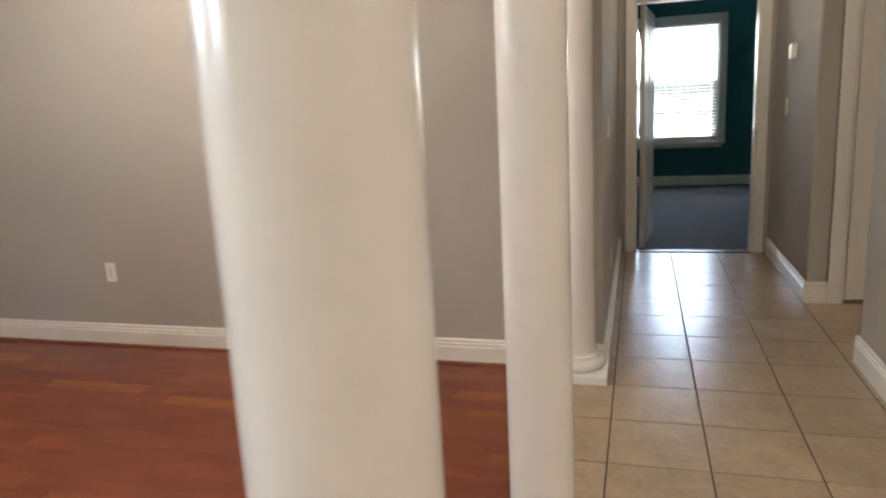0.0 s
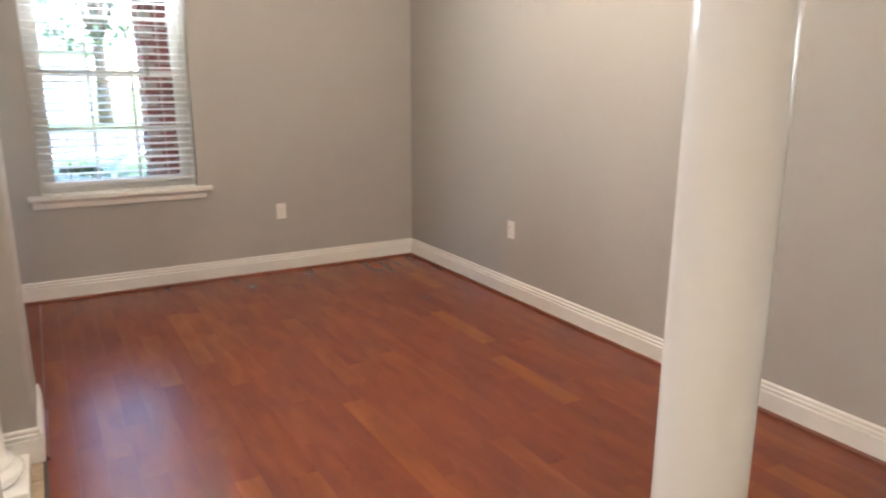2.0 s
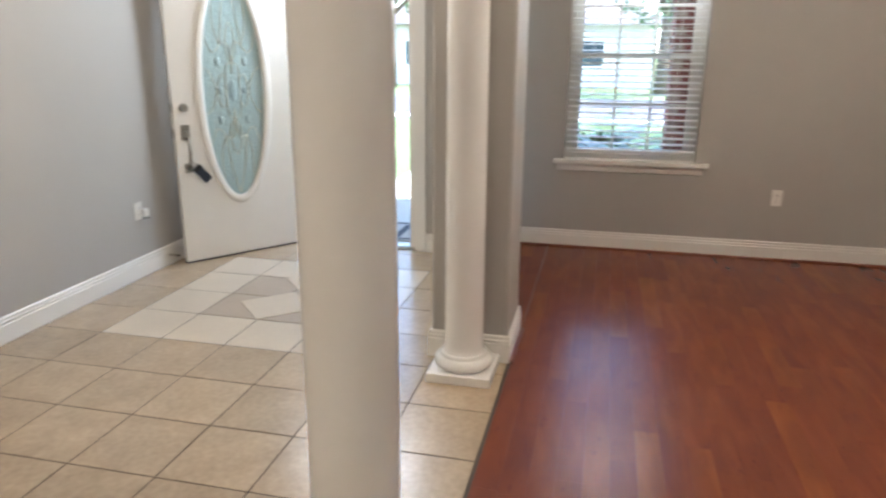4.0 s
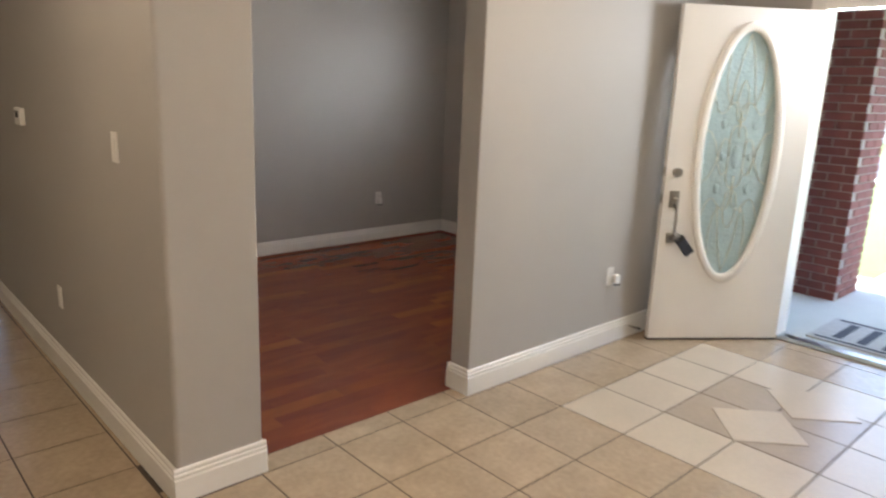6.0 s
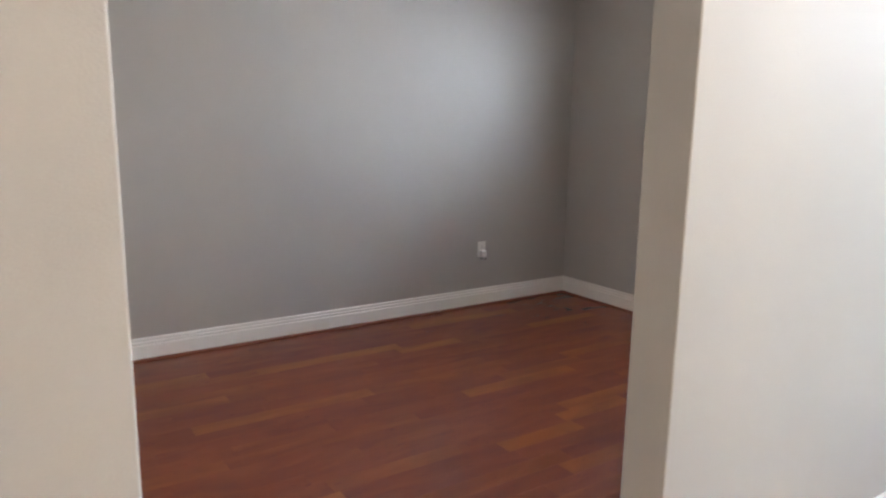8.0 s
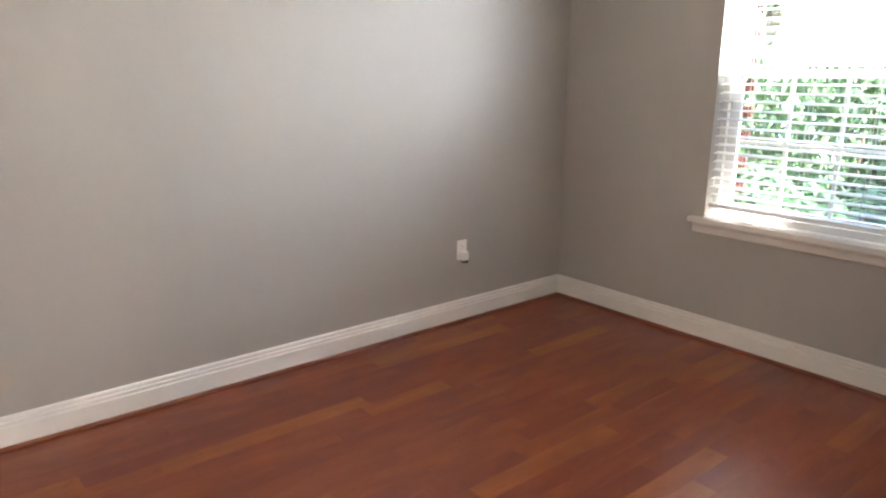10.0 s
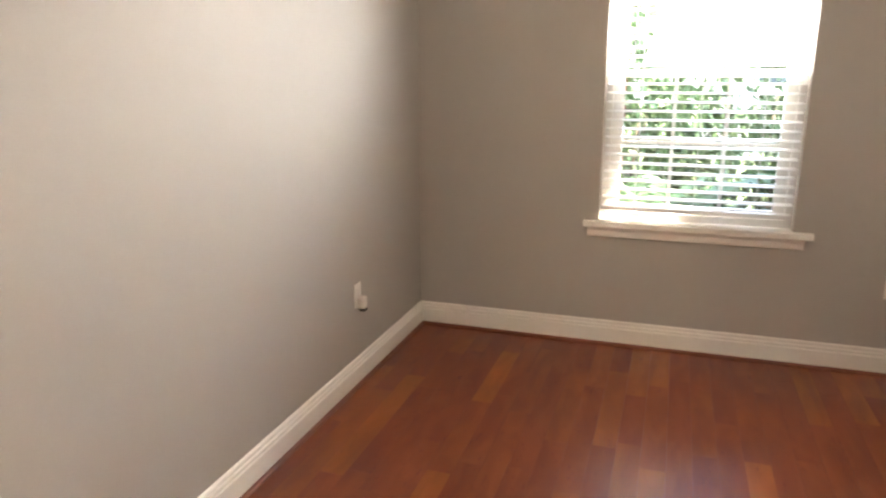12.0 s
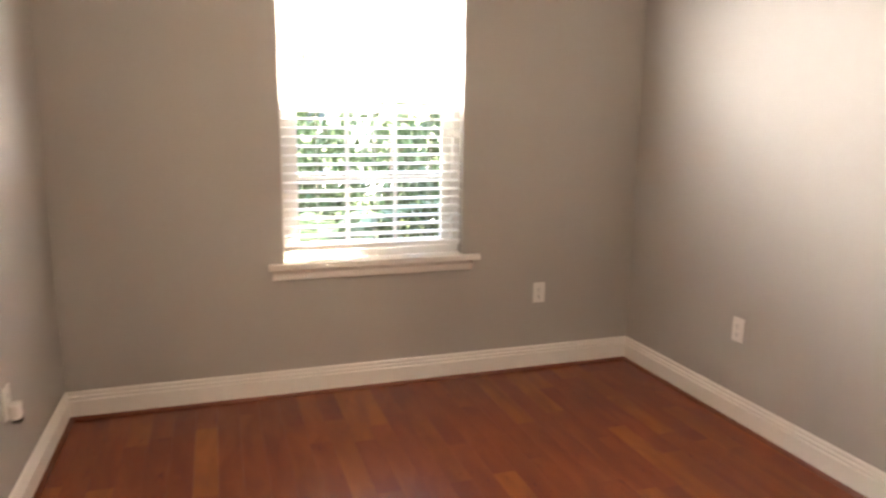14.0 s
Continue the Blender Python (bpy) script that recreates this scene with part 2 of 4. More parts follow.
def part(name, bm, mat, parent, label="", m=None):
    ob = new(name, mesh(name, bm, mat))
    ob.parent = parent
    if m is not None:
        ob.matrix_basis = m
    return tagged(ob, label)


def structure(name, bm, mat, label, category="wall"):
    return thing(name, bm, mat, label, category, kind="structure")


# ---- plan ----
XF, XD = -3.535, -3.13          # inner faces of the front wall and of the entry wall
YD, YO, YW = 4.265, -4.175, -1.046   # dining far wall, office far wall, foyer face of the office wall
YI = YW - 0.135
XH = 0.615                      # hall face of the office's rear wall
WIN_D, WIN_O = (1.635, 2.585), (-3.165, -2.23)
SILL, HEAD = 0.69, 2.20
BH = 0.137


def wall_x(name, x0, x1, y0, y1, mat, label, holes=()):
    """A wall that runs along y, with openings (ya, yb, za, zb)."""
    bm = bmesh.new()
    at = y0
    for ya, yb, za, zb in sorted(holes):
        if ya > at:
            box(bm, x0, x1, at, ya, 0, CEIL)
        if za > 0:
            box(bm, x0, x1, ya, yb, 0, za)
        box(bm, x0, x1, ya, yb, zb, CEIL)
        at = yb
    box(bm, x0, x1, at, y1, 0, CEIL)
    return structure(name, bm, mat, label)


wall_x("wall_front_dining", XF - 0.2, XF, 1.15, YD, WALL, "greige painted wall with a blinded window", [(*WIN_D, SILL, HEAD)])
wall_x("wall_front_office", XF - 0.2, XF, YO, YW, WALL, "greige painted wall with a blinded window", [(*WIN_O, SILL, HEAD)])
wall_x("wall_entry", XD - 0.15, XD, YW + 0.0005, 1.15, WALL, "pale grey wall round the front door", [(-0.40, 0.57, 0, 2.12)])
structure("wall_dining_far", boxes((XF - 0.2, 0.42, YD, YD + 0.13, 0, CEIL), (0.42, 0.735, YD + 0.012, YD + 0.13, 0, CEIL)), WALL, "greige painted dining room wall")
structure("wall_stub", boxes((-1.75, -1.33, 1.15, 1.53, 0, CEIL), bevel=0.018, upright=True), WALL, "short greige wall ending at a white column")
structure("wall_foyer_dining", boxes((XD - 0.15, -1.745, 1.152, 1.26, 0, CEIL)), WALL, "greige wall between foyer and dining room")
structure("wall_office_foyer", boxes((XF - 0.2, -0.895, YI, YW, 0, CEIL), bevel=0.005, upright=True), WALL, "pale grey foyer wall beside the office opening")
def rounded(cx, cy, r, a0, a1, n=6):
    return [(cx + r * math.cos(radians(a0 + (a1 - a0) * k / n)), cy + r * math.sin(radians(a0 + (a1 - a0) * k / n))) for k in range(n + 1)]


RC = 0.018
corner = rounded(XH - RC, YW - RC, RC, 0, 90) + rounded(0.275, YW - 0.005, 0.005, 90, 180) + rounded(0.275, YI + 0.005, 0.005, 180, 270) + [(XH - 0.13, YI), (XH - 0.13, YO), (XH, YO)]
structure("wall_office_corner", prism(bmesh.new(), corner, 0, CEIL), WALL, "rounded greige wall end between office opening and hall")
structure("wall_office_header", boxes((-0.895, 0.27, YI + 0.003, YW - 0.003, 2.42, CEIL)), WALL, "greige wall above the office opening")
structure("wall_office_far", boxes((XF - 0.2, XH, YO - 0.13, YO, 0, CEIL)), WALL, "greige painted office wall")
structure("wall_hall_left", boxes((0.625, 0.735, YD + 0.13, 7.0, 0, CEIL)), WALL, "grey hallway wall")
structure("wall_hall_right", boxes((1.905, 2.03, 5.56, 7.0, 0, CEIL), bevel=0.018, upright=True), WALL, "grey hallway wall with a light switch")
structure("wall_side", boxes((2.0301, 2.10, 5.56, 5.68, 0, CEIL), (2.10, 2.92, 5.56, 5.68, 2.06, CEIL), (2.92, 4.8, 5.56, 5.68, 0, CEIL)), WALL, "grey wall with a side door")
structure("wall_hall_near", boxes((1.93, 2.06, 2.9, 4.54, 0, CEIL), bevel=0.02, upright=True), WALL, "grey wall end with rounded corner")
structure("wall_bedroom_door", boxes((0.625, 0.86, 7.0, 7.12, 0, CEIL), (0.86, 1.80, 7.0, 7.12, 2.06, CEIL), (1.80, 4.8, 7.0, 7.12, 0, CEIL)), WALL, "grey wall round the bedroom door")
BW = (0.55, 1.95, 0.62, 2.25)
structure("wall_bedroom_far", boxes((-1.6, BW[0], 11.4, 11.55, 0, CEIL), (BW[1], 4.8, 11.4, 11.55, 0, CEIL), (BW[0], BW[1], 11.4, 11.55, 0, BW[2]), (BW[0], BW[1], 11.4, 11.55, BW[3], CEIL)), TEAL, "deep teal bedroom wall with a window")
structure("wall_bedroom_left", boxes((-1.73, -1.6, 7.12, 11.55, 0, CEIL)), TEAL, "deep teal bedroom wall")
structure("wall_bedroom_inner", boxes((-1.6, 0.86, 7.121, 7.14, 0, CEIL), (1.80, 4.8, 7.121, 7.14, 0, CEIL)), TEAL, "deep teal bedroom wall")
structure("wall_east", boxes((4.8, 4.93, -4.5, 11.55, 0, CEIL)), WALL, "plain greige wall")
structure("wall_south", boxes((XH, 4.8, -4.5, -4.37, 0, CEIL)), WALL, "plain greige wall")
structure("ceiling", boxes((XD - 0.1, 4.93, -4.5, 11.55, CEIL, CEIL + 0.12), (XF - 0.2, XD - 0.1, -4.5, YW, CEIL, CEIL + 0.12), (XF - 0.2, XD - 0.1, 1.15, 7.1, CEIL, CEIL + 0.12)), CEILM, "white textured ceiling", "ceiling")


# ---- baseboards ----
def profile_run(a, b, normal, rows):
    """Extrudes (depth, height) rows from a to b, standing off a wall along normal."""
    bm = bmesh.new()
    ends = [[bm.verts.new((p[0] + normal[0] * d, p[1] + normal[1] * d, z)) for d, z in rows] for p in (a, b)]
    n = len(rows)
    for k in range(n):
        bm.faces.new((ends[0][k], ends[0][(k + 1) % n], ends[1][(k + 1) % n], ends[1][k]))
    bm.faces.new(ends[0])
    bm.faces.new(ends[1][::-1])
    return bm


BASE = [(0, 0), (0.016, 0), (0.016, 0.093), (0.009, 0.097), (0.009, 0.101), (0.0145, 0.105), (0.0145, 0.112), (0.007, 0.116), (0.007, 0.120), (0.011, 0.124), (0.010, 0.132), (0.005, 0.137), (0, 0.137)]
SHOEP = [(0.015, 0), (0.031, 0), (0.030, 0.008), (0.025, 0.014), (0.015, 0.017)]


def baseboard(a, b, normal, shoe=False):
    structure("baseboard", profile_run(a, b, normal, BASE), TRIM, "white moulded baseboard along the wall", "baseboard")
    if shoe:
        structure("trim", profile_run(a, b, normal, SHOEP), SHOE, "reddish brown shoe moulding below the baseboard", "moulding")


E = 0.0152
baseboard((XF, 1.26), (XF, YD), (1, 0), True)
baseboard((XF + E, YD), (0.42, YD), (0, -1), True)
baseboard((0.42, YD + 0.012), (0.735 + E, YD + 0.012), (0, -1))
baseboard((0.735, YD + 0.012), (0.735, 6.94), (1, 0))
baseboard((XF + E, 1.26), (-1.75, 1.26), (0, 1), True)
baseboard((-1.75, 1.26), (-1.75, 1.53), (-1, 0), True)
baseboard((-1.75 - E, 1.53), (-1.33 + E, 1.53), (0, 1), True)
baseboard((-1.33, 1.15), (-1.33, 1.53), (1, 0))
baseboard((-1.33 + E, 1.15), (XD + E, 1.15), (0, -1))
baseboard((XD, YW + E), (XD, -0.49), (1, 0))
baseboard((XD, 0.66), (XD, 1.15), (1, 0))
baseboard((XD + E, YW), (-0.895 + E, YW), (0, 1))
baseboard((-0.895, YW), (-0.895, YI), (1, 0))
baseboard((-0.895 + E, YI), (XF + E, YI), (0, -1), True)
baseboard((XF, YO), (XF, YI), (1, 0), True)
baseboard((XF + E, YO), (XH - 0.13, YO), (0, 1), True)
baseboard((XH - 0.13, YO), (XH - 0.13, YI), (-1, 0), True)
baseboard((0.27 - E, YI), (XH - 0.13, YI), (0, -1), True)
baseboard((0.27, YI), (0.27, YW), (-1, 0))
baseboard((0.27 - E, YW), (XH + E, YW), (0, 1))
baseboard((XH, YW), (XH, -4.37), (1, 0))
baseboard((1.905, 5.56), (1.905, 6.94), (-1, 0))
baseboard((1.905 - E, 5.56), (2.035, 5.56), (0, -1))
baseboard((1.93, 2.9), (1.93, 4.54), (-1, 0))
baseboard((1.93 - E, 4.54), (2.06, 4.54), (0, 1))
baseboard((-1.6, 11.4), (4.8, 11.4), (0, -1))


# ---- columns ----
def column(label, x, y, r=0.09):
    ob = base("column", label, "column", pose(x, y, 0), "white round columns")
    part("plinth", boxes((-0.15, 0.15, -0.15, 0.15, 0, 0.045), bevel=0.004), COLUMN, ob)
    part("base_ring", lathe(bmesh.new(), [(0.118, 0.045), (0.132, 0.052), (0.139, 0.066), (0.139, 0.078), (0.131, 0.092), (0.118, 0.100), (0.112, 0.104), (0.112, 0.112), (0.105, 0.120)], 40), COLUMN, ob)
    part("shaft", lathe(bmesh.new(), [(r + 0.013, 0.118), (r + 0.009, 0.122), (r + 0.005, 0.13), (r + 0.002, 0.143), (r, 0.16), (r * 0.995, 0.9), (r * 0.985, 1.5), (r * 0.965, 2.1), (r * 0.93, CEIL)], 48), COLUMN, ob)
    return ob


column("white painted round column standing free in the opening", 0.645, 1.487)
column("white painted round column standing free in the opening", 0.643, 2.72)
column("white painted round column against the hallway wall end", 0.61, 4.22)
column("white painted round column against the short foyer wall", -1.175, 1.345)


# ---- windows with blinds ----
def window(name, width, z0, z1, depth, m, label, wand_at, columns=3):
    """Seen from inside, x to the right along the wall, y into the room, base at the floor."""
    ob = base(name, label, "window", m, kind="structure")
    h = width / 2
    yb = -depth
    part("window_frame", boxes((-h, -h + 0.035, yb, yb + 0.08, z0, z1), (h - 0.035, h, yb, yb + 0.08, z0, z1), (-h + 0.035, h - 0.035, yb, yb + 0.08, z0, z0 + 0.04), (-h + 0.035, h - 0.035, yb, yb + 0.08, z1 - 0.04, z1)), TRIM, ob)
    mid = (z0 + z1) / 2
    for za, zb, yo in ((z0 + 0.04, mid + 0.02, 0.03), (mid - 0.02, z1 - 0.04, 0.0)):
        a, b = yb + yo, yb + yo + 0.028
        sash = part("sash", boxes((-h + 0.035, -h + 0.09, a, b, za, zb), (h - 0.09, h - 0.035, a, b, za, zb), (-h + 0.09, h - 0.09, a, b, za, za + 0.04), (-h + 0.09, h - 0.09, a, b, zb - 0.04, zb)), TRIM, ob)
        pane = part("pane", boxes((-h + 0.07, h - 0.07, a + 0.012, a + 0.016, za + 0.035, zb - 0.035)), PANE, ob)
        pane.visible_shadow = False
        w = 2 * h - 0.18
        for k in range(1, columns):
            x = -h + 0.09 + w * k / columns
            part("muntin", boxes((x - 0.009, x + 0.009, a + 0.006, a + 0.022, za + 0.04, zb - 0.04)), TRIM, sash)
        zm = (za + zb) / 2
        part("muntin", boxes((-h + 0.09, h - 0.09, a + 0.007, a + 0.021, zm - 0.009, zm + 0.009)), TRIM, sash)
    part("window_sill", boxes((-h - 0.09, h + 0.075, 0.0005, 0.045, z0 - 0.03, z0), (-h + 0.0005, h - 0.0005, yb + 0.02, 0.0005, z0 - 0.03, z0 + 0.002), bevel=0.003), TRIM, ob)
    part("sill_apron", profile_run((-h - 0.055, 0), (h + 0.055, 0), (0, 1), [(0, z0 - 0.085), (0.012, z0 - 0.085), (0.016, z0 - 0.075), (0.018, z0 - 0.05), (0.026, z0 - 0.036), (0.030, z0 - 0.0305), (0, z0 - 0.0305)]), TRIM, ob)
    blind = base("window_blind", "white horizontal slat blind with open slats in the window", "blind", m)
    part("headrail", boxes((-h + 0.008, h - 0.008, -0.055, -0.005, z1 - 0.055, z1 - 0.003), bevel=0.003), SLAT, blind)
    part("bottom_rail", boxes((-h + 0.012, h - 0.012, -0.058, -0.008, z0 + 0.055, z0 + 0.078), bevel=0.003), SLAT, blind)
    me = None
    z = z0 + 0.125
    while z < z1 - 0.07:
        if me is None:
            s = part("slat", boxes((-h + 0.012, h - 0.012, -0.025, 0.025, -0.0014, 0.0014)), SLAT, blind)
            me = s.data
        else:
            s = new("slat", me)
            s.parent = blind
        s.matrix_basis = pose(0, -0.033, z, -9 + random.uniform(-1.5, 1.5), random.uniform(-0.15, 0.15), 0)
        z += 0.0445
    for x in (-h * 0.62, 0.0, h * 0.62):
        part("ladder_cord", boxes((x - 0.0012, x + 0.0012, -0.0075, -0.0055, z0 + 0.07, z1 - 0.05), (x - 0.0012, x + 0.0012, -0.0605, -0.0585, z0 + 0.07, z1 - 0.05)), CORD, blind)
    part("tilt_wand", tube(bmesh.new(), [(wand_at, 0.004, z1 - 0.06), (wand_at + 0.004, 0.006, z1 - 0.78)], 0.0045, 6), WAND, blind)
    return ob


def facing(x, y, rz):
    """x to the right as seen, y out of the wall into the room."""
    return pose(x, y, 0, 0, 0, rz)


window("window_1", WIN_D[1] - WIN_D[0], SILL, HEAD, 0.15, facing(XF, sum(WIN_D) / 2, -90), "white sash window over the front garden", -0.22, 3)
window("window_2", WIN_O[1] - WIN_O[0], SILL, HEAD, 0.15, facing(XF, sum(WIN_O) / 2, -90), "white sash window with shrubs outside", 0.33, 3)
bwin = window("window_3", BW[1] - BW[0], BW[2], BW[3], 0.12, facing((BW[0] + BW[1]) / 2, 11.4, 180), "white bedroom window with pale trim", 0.2, 2)
bh = (BW[1] - BW[0]) / 2
part("casing", boxes((-bh - 0.09, -bh, 0.0, 0.02, BW[2], BW[3] + 0.09), (bh, bh + 0.09, 0.0, 0.02, BW[2], BW[3] + 0.09), (-bh, bh, 0.0, 0.02, BW[3], BW[3] + 0.09)), TRIM, bwin)


# ---- front door ----
def oval(bm, cx, cz, a, b, y0, y1, a2, b2, n=64):
    """An oval ring between two ellipses, from y0 to y1, with rounded front."""
    prof = [(0.0, y0), (0.0, y1 - 0.006), (0.25, y1), (0.6, y1 + 0.003), (0.9, y1 - 0.003), (1.0, y1 - 0.008), (1.0, y0)]
    rings = []
    for s, y in prof:
        rings.append([bm.verts.new((cx + (a + (a2 - a) * s) * math.cos(2 * math.pi * k / n), y, cz + (b + (b2 - b) * s) * math.sin(2 * math.pi * k / n))) for k in range(n)])
    for p, q in zip(rings, rings[1:] + rings[:1]):
        for k in range(n):
            bm.faces.new((p[k], p[(k + 1) % n], q[(k + 1) % n], q[k])).smooth = True
    return bm


def door_slab(bm, w, h, t, cx, cz, a, b, n=64):
    """A slab with an oval hole."""
    ring, edge = [], []
    for k in range(n):
        c, s = math.cos(2 * math.pi * k / n), math.sin(2 * math.pi * k / n)
        ring.append((cx + a * c, cz + b * s))
        ux, uz = a * c, b * s
        scale = min(((w - cx) / ux if ux > 1e-9 else cx / -ux if ux < -1e-9 else 1e9), ((h - cz) / uz if uz > 1e-9 else cz / -uz if uz < -1e-9 else 1e9))
        edge.append((cx + ux * scale, cz + uz * scale))
    for tx, tz in ((0, 0), (w, 0), (0, h), (w, h)):
        k = min(range(n), key=lambda i: (edge[i][0] - tx) ** 2 + (edge[i][1] - tz) ** 2)
        edge[k] = (tx, tz)
    loops = [[bm.verts.new((x, y, z)) for x, z in pts] for y, pts in ((0, ring), (0, edge), (-t, edge), (-t, ring))]
    for p, q in zip(loops, loops[1:] + loops[:1]):
        for k in range(n):
            bm.faces.new((p[k], p[(k + 1) % n], q[(k + 1) % n], q[k]))
    return bm


HX, HY = -3.108, -0.388
DW, DH = 0.885, 2.06
OC, OA, OB, OZ = 0.44, 0.225, 0.745, 1.18
turn = math.degrees(math.atan2(-0.911 - HY, -2.395 - HX))
door = base("door_1", "white front door standing open, with an oval leaded glass pane", "door", pose(HX, HY, 0.014, 0, 0, turn), kind="structure")
part("door_leaf", door_slab(bmesh.new(), DW, DH, 0.045, OC, OZ, OA + 0.03, OB + 0.03), DOORM, door)
part("oval_moulding", oval(bmesh.new(), OC, OZ, OA, OB, -0.01, 0.014, OA + 0.058, OB + 0.058), DOORM, door)
bm = bmesh.new()
ov = [(OC + (OA + 0.02) * math.cos(2 * math.pi * k / 64), OZ + (OB + 0.02) * math.sin(2 * math.pi * k / 64)) for k in range(64)]
fr = [bm.verts.new((x, -0.018, z)) for x, z in ov]
bk = [bm.verts.new((x, -0.026, z)) for x, z in ov]
bm.faces.new(fr)
bm.faces.new(bk[::-1])
for k in range(64):
    bm.faces.new((fr[k], fr[(k + 1) % 64], bk[(k + 1) % 64], bk[k]))
pane = part("oval_pane", bm, FROST, door, "frosted glass, its colour tinted pale blue for reflected sky")
pane.visible_shadow = False


def came(pts, r=0.0024):
    part("came", tube(bmesh.new(), [(OC + x * OA, -0.015, OZ + z * OB) for x, z in pts], r, 6), CAME, door)


def arc(x0, z0, x1, z1, bow, n=9):
    out = []
    for k in range(n):
        s = k / (n - 1)
        o = bow * math.sin(math.pi * s)
        dx, dz = x1 - x0, z1 - z0
        q = math.hypot(dx, dz)
        out.append((x0 + dx * s - dz / q * o, z0 + dz * s + dx / q * o))
    return out


for s in (1, -1):
    came(arc(0, 0.98, 0.34 * s, 0.42, 0.05 * s))
    came(arc(0.34 * s, 0.42, 0, 0.16, -0.16 * s))
    came(arc(0, 0.62, 0.16 * s, 0.44, 0.03 * s))
    came(arc(0.16 * s, 0.44, 0, 0.28, 0.05 * s))
    came(arc(0, 0.26, 0.22 * s, 0.0, 0.12 * s))
    came(arc(0.22 * s, 0.0, 0, -0.26, 0.12 * s))
    came(arc(0.2 * s, 0.1, 0.52 * s, 0.0, 0.1 * s))
    came(arc(0.52 * s, 0.0, 0.2 * s, -0.1, 0.1 * s))
    came(arc(0.52 * s, 0.0, 0.97 * s, 0.22, 0.06 * s))
    came(arc(0.52 * s, 0.0, 0.97 * s, -0.22, -0.06 * s))
    came(arc(0, -0.98, 0.34 * s, -0.42, -0.05 * s))
    came(arc(0.34 * s, -0.42, 0, -0.16, 0.16 * s))
    came(arc(0, -0.6, 0.2 * s, -0.42, -0.04 * s))
    came(arc(0.2 * s, -0.42, 0, -0.28, -0.05 * s))
    came(arc(0.34 * s, 0.42, 0.84 * s, 0.52, -0.12 * s))
    came(arc(0.34 * s, -0.42, 0.84 * s, -0.52, 0.12 * s))
    came(arc(0.34 * s, 0.42, 0.5 * s, 0.84, -0.1 * s))
    came(arc(0.34 * s, -0.42, 0.5 * s, -0.84, 0.1 * s))
for cx2, cz2, ra, rb in ((0, 0, 0.03, 0.075), (0.1, 0.2, 0.02, 0.03), (-0.1, 0.2, 0.02, 0.03), (0.1, -0.2, 0.02, 0.03), (-0.1, -0.2, 0.02, 0.03), (0.09, 0.0, 0.016, 0.025), (-0.09, 0.0, 0.016, 0.025)):
    b2 = bmesh.new()
    bmesh.ops.create_uvsphere(b2, u_segments=16, v_segments=8, radius=1)
    for v in b2.verts:
        v.co = Vector((OC + cx2 + v.co.x * ra, -0.018 + v.co.y * 0.006, OZ + cz2 + v.co.z * rb))
    part("glass_jewel", b2, FROST, door)
part("door_sweep", boxes((0.0, DW, -0.043, -0.002, -0.011, 0.0)), RUBBER, door, "dark rubber sweep")
KX = DW - 0.07
bolt = part("deadbolt", tube(bmesh.new(), [(KX, 0, 1.08), (KX, 0.012, 1.08), (KX, 0.024, 1.08)], 0.027, 20), NICKEL, door, "satin nickel deadbolt")
part("keyway", boxes((KX - 0.002, KX + 0.002, 0.0238, 0.0255, 1.071, 1.089)), SLOT, bolt)
hs = part("handleset", boxes((KX - 0.03, KX + 0.03, 0.0, 0.012, 0.86, 0.965), (KX - 0.026, KX + 0.026, 0.0, 0.010, 0.635, 0.70), bevel=0.004), NICKEL, door, "satin nickel handleset")
part("grip", tube(bmesh.new(), [(KX, 0.01, 0.875), (KX, 0.045, 0.865), (KX, 0.062, 0.83), (KX, 0.064, 0.78), (KX, 0.056, 0.72), (KX, 0.04, 0.68), (KX, 0.01, 0.667)], 0.0095, 10), NICKEL, hs)
part("thumb_latch", boxes((KX - 0.012, KX + 0.012, 0.012, 0.05, 0.915, 0.923), bevel=0.002), NICKEL, hs)
for z in (1.08, 0.91):
    part("latch_plate", boxes((DW, DW + 0.002, -0.036, -0.009, z - 0.029, z + 0.029), (DW + 0.002, DW + 0.008, -0.029, -0.016, z - 0.012, z + 0.012)), NICKEL, door)
for z in (0.2, 1.03, 1.86):
    part("hinge", tube(bmesh.new(), [(-0.008, -0.05, z - 0.05), (-0.008, -0.05, z + 0.05)], 0.008, 10), NICKEL, door)
lock = base("lockbox", "dark navy key lockbox hanging on the door grip", "lockbox", pose(HX, HY, 0.014, 0, 0, turn) @ pose(KX - 0.012, 0.062, 0.70, 0, 40, 0))
part("shackle", tube(bmesh.new(), [(-0.014, 0, -0.035), (-0.014, 0, 0.002), (-0.008, 0, 0.014), (0.008, 0, 0.014), (0.014, 0, 0.002), (0.014, 0, -0.035)], 0.0045, 8), NICKEL, lock)
part("body", boxes((-0.03, 0.03, -0.018, 0.022, -0.155, -0.033), bevel=0.007), NAVY, lock)
part("cap", boxes((-0.032, 0.032, -0.02, 0.024, -0.05, -0.028), bevel=0.005), RUBBER, lock)

frame_1 = base("door_frame", "white painted jamb and casing of the front doorway", "door frame", pose(0, 0, 0), kind="structure")
part("jamb", boxes((XD - 0.15, XD + 0.01, 0.535, 0.57, 0.025, 2.12), (XD - 0.15, XD + 0.01, -0.40, -0.392, 0.025, 2.12), (XD - 0.15, XD + 0.01, -0.392, 0.535, 2.085, 2.12)), TRIM, frame_1)
